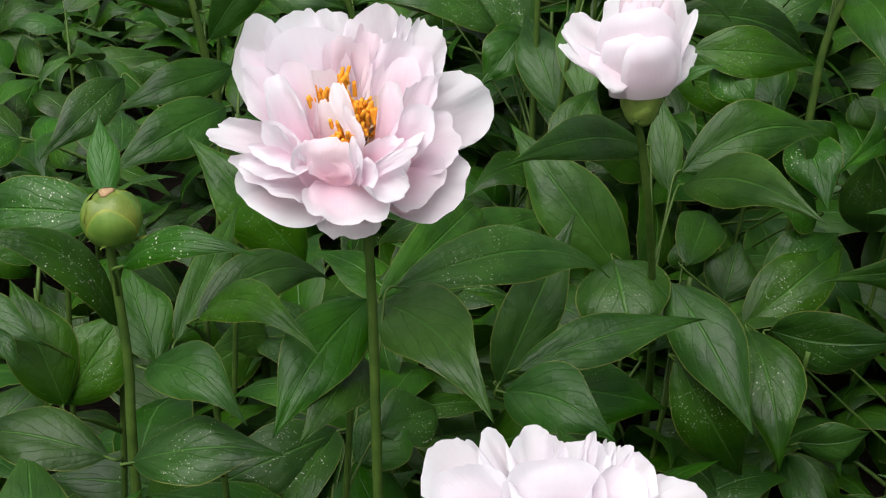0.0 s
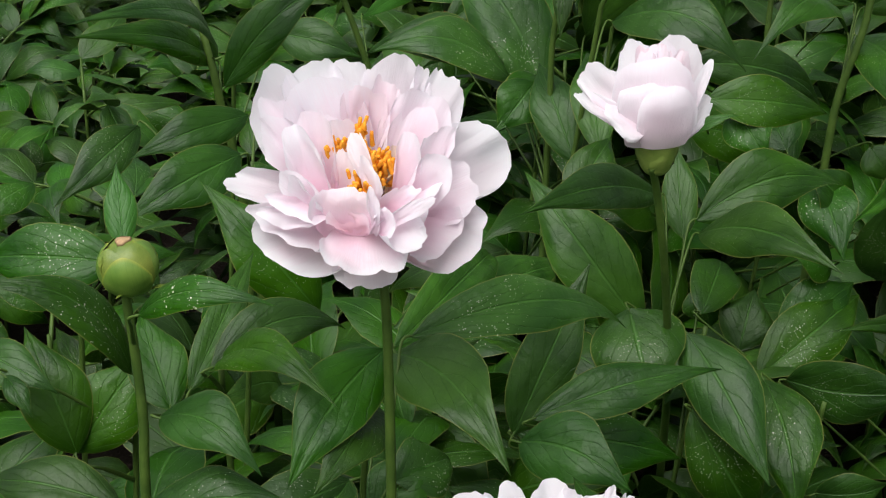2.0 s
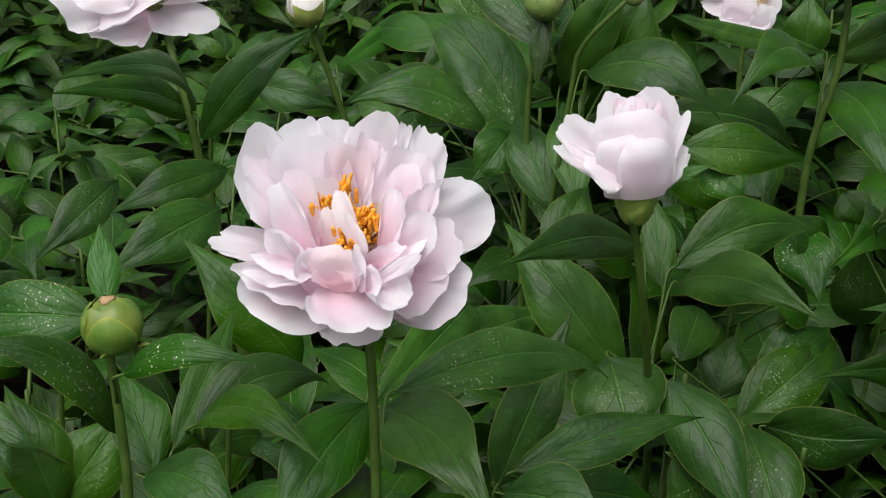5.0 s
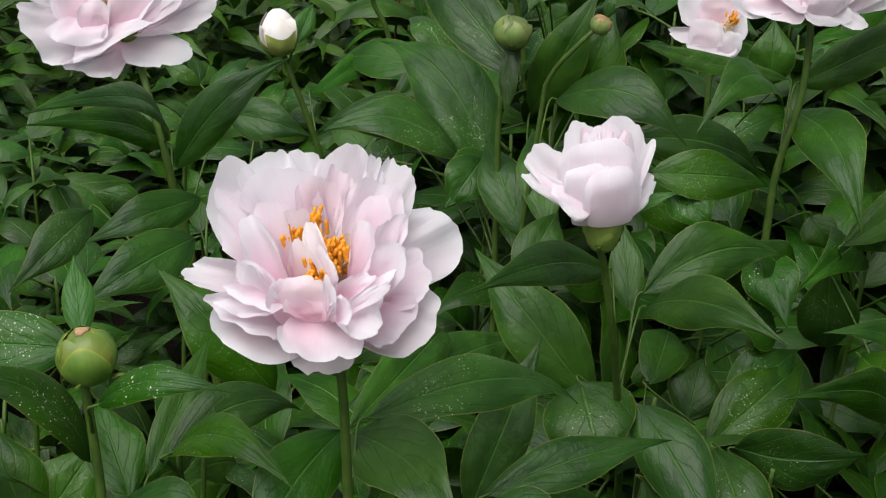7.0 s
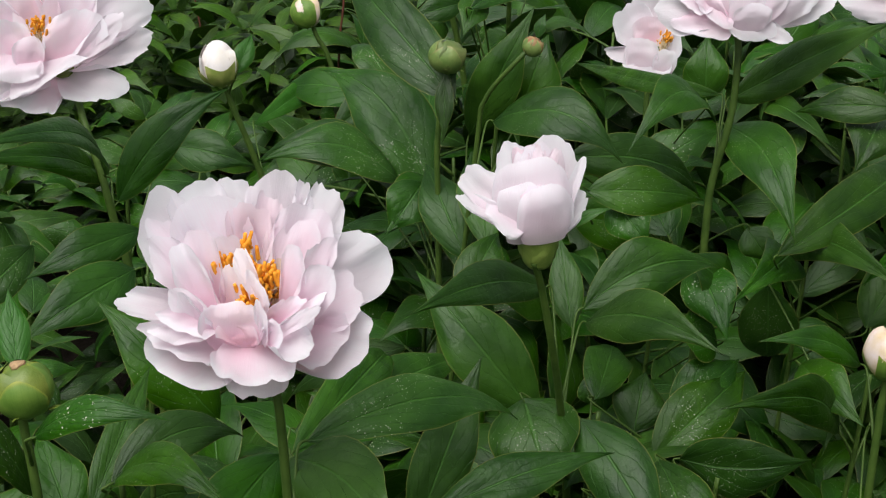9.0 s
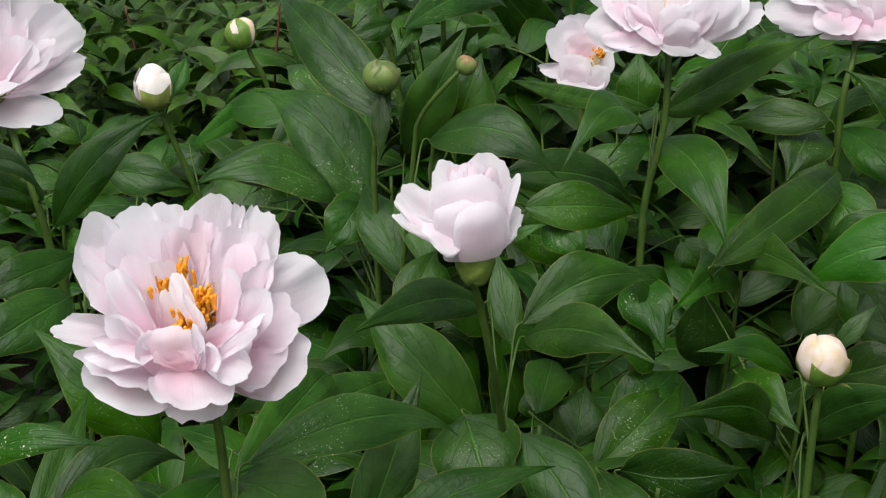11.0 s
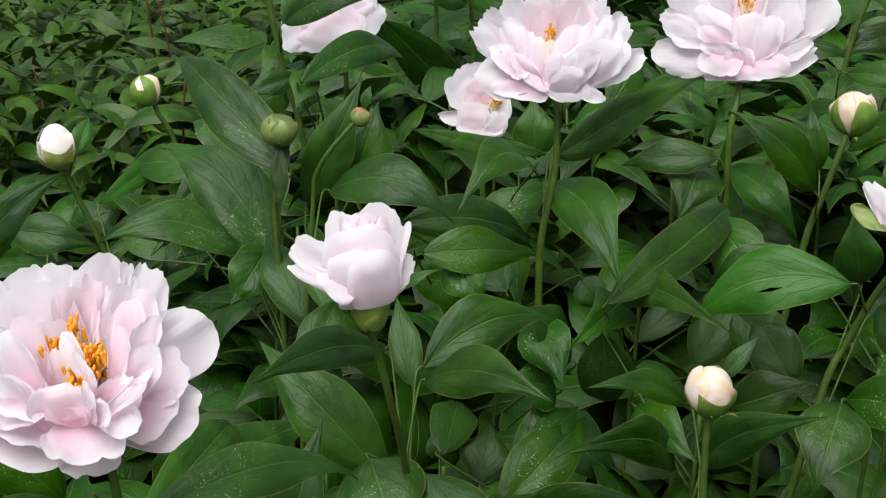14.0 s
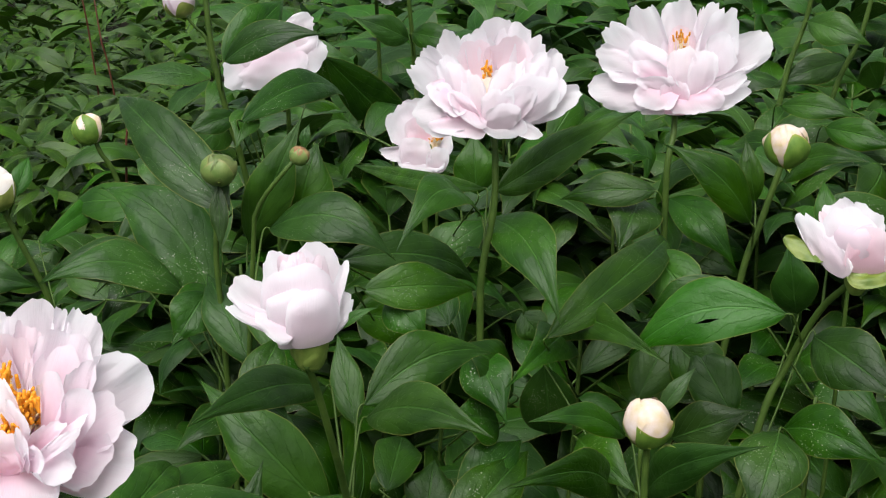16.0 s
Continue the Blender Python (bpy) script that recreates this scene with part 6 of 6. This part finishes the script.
closed_bud(bud_plant, axis_pose((-0.228, 0.713, 0.542), 8, 200), 0.0162, SEPAL_EDGED, SEPAL, label="closed round green bud", seed=3, spot=True)
closed_bud(low_plant, axis_pose((0.370, 0.945, 0.438), 6, 300), 0.0184, SEPAL_EDGED, BUD_CREAM, label="cream bud with a green foot", seed=4, cover=-0.1, tall=1.05, peak=0.10)
closed_bud(cream_plant, axis_pose((0.623, 1.268, 0.580), 10, 200), 0.0210, SEPAL_EDGED, BUD_CREAM, label="cream-yellow bud in green sepals", seed=6, cover=0.72, tall=1.05)
closed_bud(white_bud_plant, axis_pose((-0.231, 1.593, 0.517), 14, 120), 0.0226, SEPAL_PALE, BUD_WHITE, label="white bud in pale green sepals", seed=7, cover=0.08, tall=1.06, peak=0.24)
closed_bud(olive_bud_plant, axis_pose((0.035, 1.298, 0.595), 6, 0), 0.0166, SEPAL_OLIVE_EDGED, SEPAL_OLIVE, label="closed olive green bud", seed=8, cover=1.15, tall=0.92)
closed_bud(small_bud_plant, axis_pose((0.113, 1.235, 0.618), 10, 0), 0.0087, SEPAL_OLIVE_EDGED, BUD_RUSSET, label="small reddish green bud", seed=9, cover=0.9)
closed_bud(yellow_bud_plant, axis_pose((-0.159, 2.024, 0.490), 24, 120), 0.0213, SEPAL_EDGED, BUD_CREAM, label="green bud with a yellow tip", seed=10, cover=1.16, tall=1.04)
leaf(small_bud_plant, (0.117, 1.233, 0.627), (0.125, 1.241, 0.647), 0.010, (-0.3, -0.85, 0.3), mat=LEAF_YOUNG, stalk=False)
leaf(olive_bud_plant, (0.033, 1.294, 0.578), (0.030, 1.272, 0.516), 0.017, (-0.15, -0.95, 0.3), fold=24, bend=0.03, stalk=False)
closed_bud(tall_plant, axis_pose((-0.002, 1.805, 0.701), 20, 200), 0.0200, SEPAL_PALE, PETAL_WHITE, label="pale pink bud in green sepals", seed=12, cover=0.2, tall=1.05)
part("branch", tube_mesh("branch", [Vector(p) - tall_plant.location for p in ((0.037, 1.795, 0.600), (0.030, 1.799, 0.648), (0.016, 1.801, 0.666), (0.005, 1.802, 0.681))], (0.0022, 0.002, 0.0018, 0.0016), 7, 4), STEM, tall_plant)
distant_plant = thing("peony_plant", (0.318, 2.300, 0.000), "peony plant with one white flower in the row behind", "peony", "peony plants in the bed")
stem(distant_plant, ((0.318, 2.300, -0.010), (0.318, 2.300, 0.330), (0.317, 2.290, 0.520), (0.315, 2.270, 0.640)), 0.0044, STEM)
bloom(distant_plant, axis_pose((0.315, 2.267, 0.650), 20, 270), 0.085, 52, FULL, PETAL_WHITE, tuft=20, label="open white flower")

# ---- ground ----
def ground_sheet():
    line = [math.copysign(abs(k / 24) ** 3.2 * 90, k) for k in range(-24, 25)]
    rng = random.Random(4)
    verts = [(x, y + 1.2, -0.012 + rng.uniform(-0.008, 0.008)) for y in line for x in line]
    n = len(line)
    faces = [(i * n + j, i * n + j + 1, (i + 1) * n + j + 1, (i + 1) * n + j) for i in range(n - 1) for j in range(n - 1)]
    me = bpy.data.meshes.new("ground")
    me.from_pydata(verts, [], faces)
    me.materials.append(SOIL)
    return tagged(new("ground", smooth(me)), "dark brown garden soil under the peonies", "ground", kind="structure")


ground_sheet()

# ---- leafy shoots under and behind the flowers, and unseen ones in front for shade ----
def sprays(rng, height, nodes, size):
    """Compound leaves up a stem: for each, its node, the end of its stalk and its leaflets as (pose, scale)."""
    turn = rng.uniform(0, 6.28)
    for k in range(nodes):
        turn += 2.4 + rng.uniform(-0.3, 0.3)
        h = height * (0.42 + 0.52 * k / max(nodes - 1, 1))
        rise = rng.uniform(0.15, 0.75)
        reach = size * rng.uniform(0.45, 0.9)
        out = Vector((math.cos(turn), math.sin(turn), rise)).normalized()
        node_at, end = Vector((0, 0, h)), Vector((0, 0, h)) + out * reach
        leaflets = []
        for spread, back in ((0, 0), (0.75, 0.02), (-0.75, 0.02), (1.35, 0.4), (-1.35, 0.4)):
            q = turn + spread + rng.uniform(-0.25, 0.25)
            way = Vector((math.cos(q), math.sin(q), rng.uniform(-0.9, 0.55)))
            base = node_at.lerp(end, 1 - back)
            face = Vector((rng.uniform(-0.9, 0.9), rng.uniform(-1.0, 0.5), 1))
            leaflets.append((facing(base, base + way, face), size * rng.uniform(0.75, 1.15)))
        yield node_at, end, leaflets


BLADES = [blade(0.11, 0.11 * w, fold, bend, sw, 0.06, 900 + k, 9, 4, b) for k, (w, fold, bend, sw, b) in enumerate(
    ((0.40, 14, 0.10, 0.02, 0.42), (0.34, 20, 0.14, -0.03, 0.40), (0.46, 10, 0.16, 0.0, 0.45), (0.38, 24, 0.08, 0.05, 0.38), (0.42, 12, 0.20, -0.02, 0.44)))]
for me in BLADES:
    me.materials.append(LEAF)


def filler(place, height, size, nodes, seed):
    rng = random.Random(seed)
    t = thing("peony_shoot", place, "leafy dark green peony shoot without a flower", "peony", "peony plants in the bed")
    lean = Vector((rng.uniform(-0.03, 0.03), rng.uniform(-0.03, 0.03), 0))
    line = [Vector((0, 0, -0.015)), Vector((0, 0, height * 0.5)) + lean * 0.2, Vector((0, 0, height))]
    part("stem", tube_mesh("stem", line, (0.0034, 0.003, 0.002), 6, 3), STEM, t)
    for node_at, end, leaflets in sprays(rng, height, nodes, size):
        pet = part("petiole", tube_mesh("petiole", (node_at, node_at.lerp(end, 0.5) + Vector((0, 0, 0.004)), end), (0.0026, 0.002, 0.0015), 5, 3), STEM, t)
        for m, s in leaflets:
            part("leaf", rng.choice(BLADES), None, pet, m @ Matrix.Scale(s / 0.11, 4))
    return t


rng = random.Random(12)
seed = 100
y = 0.22
while y < 2.4:
    x = -0.62 - 0.12 * y
    while x < 0.42 + 0.42 * y:
        px, py = x + rng.uniform(-0.05, 0.05), y + rng.uniform(-0.05, 0.05)
        seed += 1
        # below the view: taller shoots, added to shade the low leaves behind
        if py < 0.60:
            h = rng.uniform(0.33, 0.40) - 0.3 * max(0.0, py - 0.45)
        elif py < 1.0:
            h = rng.uniform(0.11, 0.17)
        elif py < 1.6:
            h = rng.uniform(0.15, 0.22) + 0.1 * max(0.0, py - 1.3)
        else:
            h = rng.uniform(0.36, 0.47) - (0.10 if px < -0.12 else 0.0)
        if px < -0.10 and py > 1.0 or px > 0.20 and py < 1.4:
            h -= 0.05
        if px < -0.02 and py > 1.3:
            h -= 0.09
        wide = rng.uniform(0.12, 0.155)
        if 0.12 < px < 0.62 and 0.74 < py < 1.40:
            h, wide = rng.uniform(0.05, 0.09), 0.8 * wide
        if px < -0.36 and py > 1.05:
            h, wide = rng.uniform(0.16, 0.26), 0.72 * wide
            if rng.random() < 0.10:
                x += 0.17
                continue
        filler((px, py, 0), h, wide, 5 if py < 1.6 else 6, seed)
        x += 0.17
    y += 0.16


def far_foliage(name, label, mat, narrow_row):
    """The rows behind, and unseen ones beside added to block side light, as one mass of leaflets."""
    rng = random.Random(77 + narrow_row)
    verts, faces, uvs = [], [], []
    rows, cols = 5, 2
    shapes = []
    for k in range(5):
        me = blade(1.0, (0.40, 0.36, 0.33, 0.22, 0.25)[k], 16, rng.uniform(0.08, 0.2), rng.uniform(-0.04, 0.04), 0.05, 40 + k, rows, cols)
        shapes.append(np.array([v.co[:] for v in me.vertices]))
        bpy.data.meshes.remove(me)
    n = cols + 1
    cells = np.array([(i * n + j, i * n + j + 1, (i + 1) * n + j + 1, (i + 1) * n + j) for i in range(rows) for j in range(cols)])
    cell_uv = np.array([[(divmod(q, n)[0] / rows, divmod(q, n)[1] / cols) for q in c] for c in cells]).reshape(-1, 2)
    total = 0

    def stand(px, py, h, size, nodes, narrow=False):
        nonlocal total
        for node_at, end, leaflets in sprays(rng, h, nodes, size):
            for m, s in leaflets:
                mm = np.array(Matrix.Translation((px, py, 0)) @ m @ Matrix.Scale(s, 4))
                verts.append(shapes[rng.randrange(3, 5) if narrow else rng.randrange(3)] @ mm[:3, :3].T + mm[:3, 3])
                faces.append(cells + total)
                uvs.append(cell_uv)
                total += len(shapes[0])

    y = -0.9
    while y < 9.0:
        step = 0.16 if y < 2.3 else 0.13 + 0.035 * (y - 2.3)
        x = -1.9 - 0.25 * max(y, 0)
        while x < 2.0 + 0.45 * max(y, 0):
            px, py = x + rng.uniform(-0.06, 0.06), y + rng.uniform(-0.06, 0.06)
            x += step
            inside = -0.68 - 0.12 * py < px < 0.48 + 0.42 * py
            if py < 2.38 and (inside and py > 0.15 or py < 0.15 and abs(px) < 0.45):
                continue
            if (px < 0.16 * py - 0.30 and py > 2.0) != narrow_row:
                continue
            if narrow_row:
                if rng.random() < 0.86:
                    stand(px, py, rng.uniform(0.16, 0.42), rng.uniform(0.10, 0.14), 9, True)
            else:
                stand(px, py, rng.uniform(0.38, 0.55), rng.uniform(0.12, 0.17), 6)
        y += step
    me = bpy.data.meshes.new(name)
    me.from_pydata(np.concatenate(verts).tolist(), [], np.concatenate(faces).tolist())
    me.uv_layers.new(name="UVMap").data.foreach_set("uv", np.concatenate(uvs).ravel())
    me.materials.append(mat)
    tagged(new(name, smooth(me)), label, "foliage", kind="stuff")


far_foliage("far_foliage", "dense green peony foliage behind, plus unseen rows added around the bed", LEAF_FAR, False)
far_foliage("narrow_foliage", "dark narrow-leaved foliage of another row", LEAF_NARROW, True)
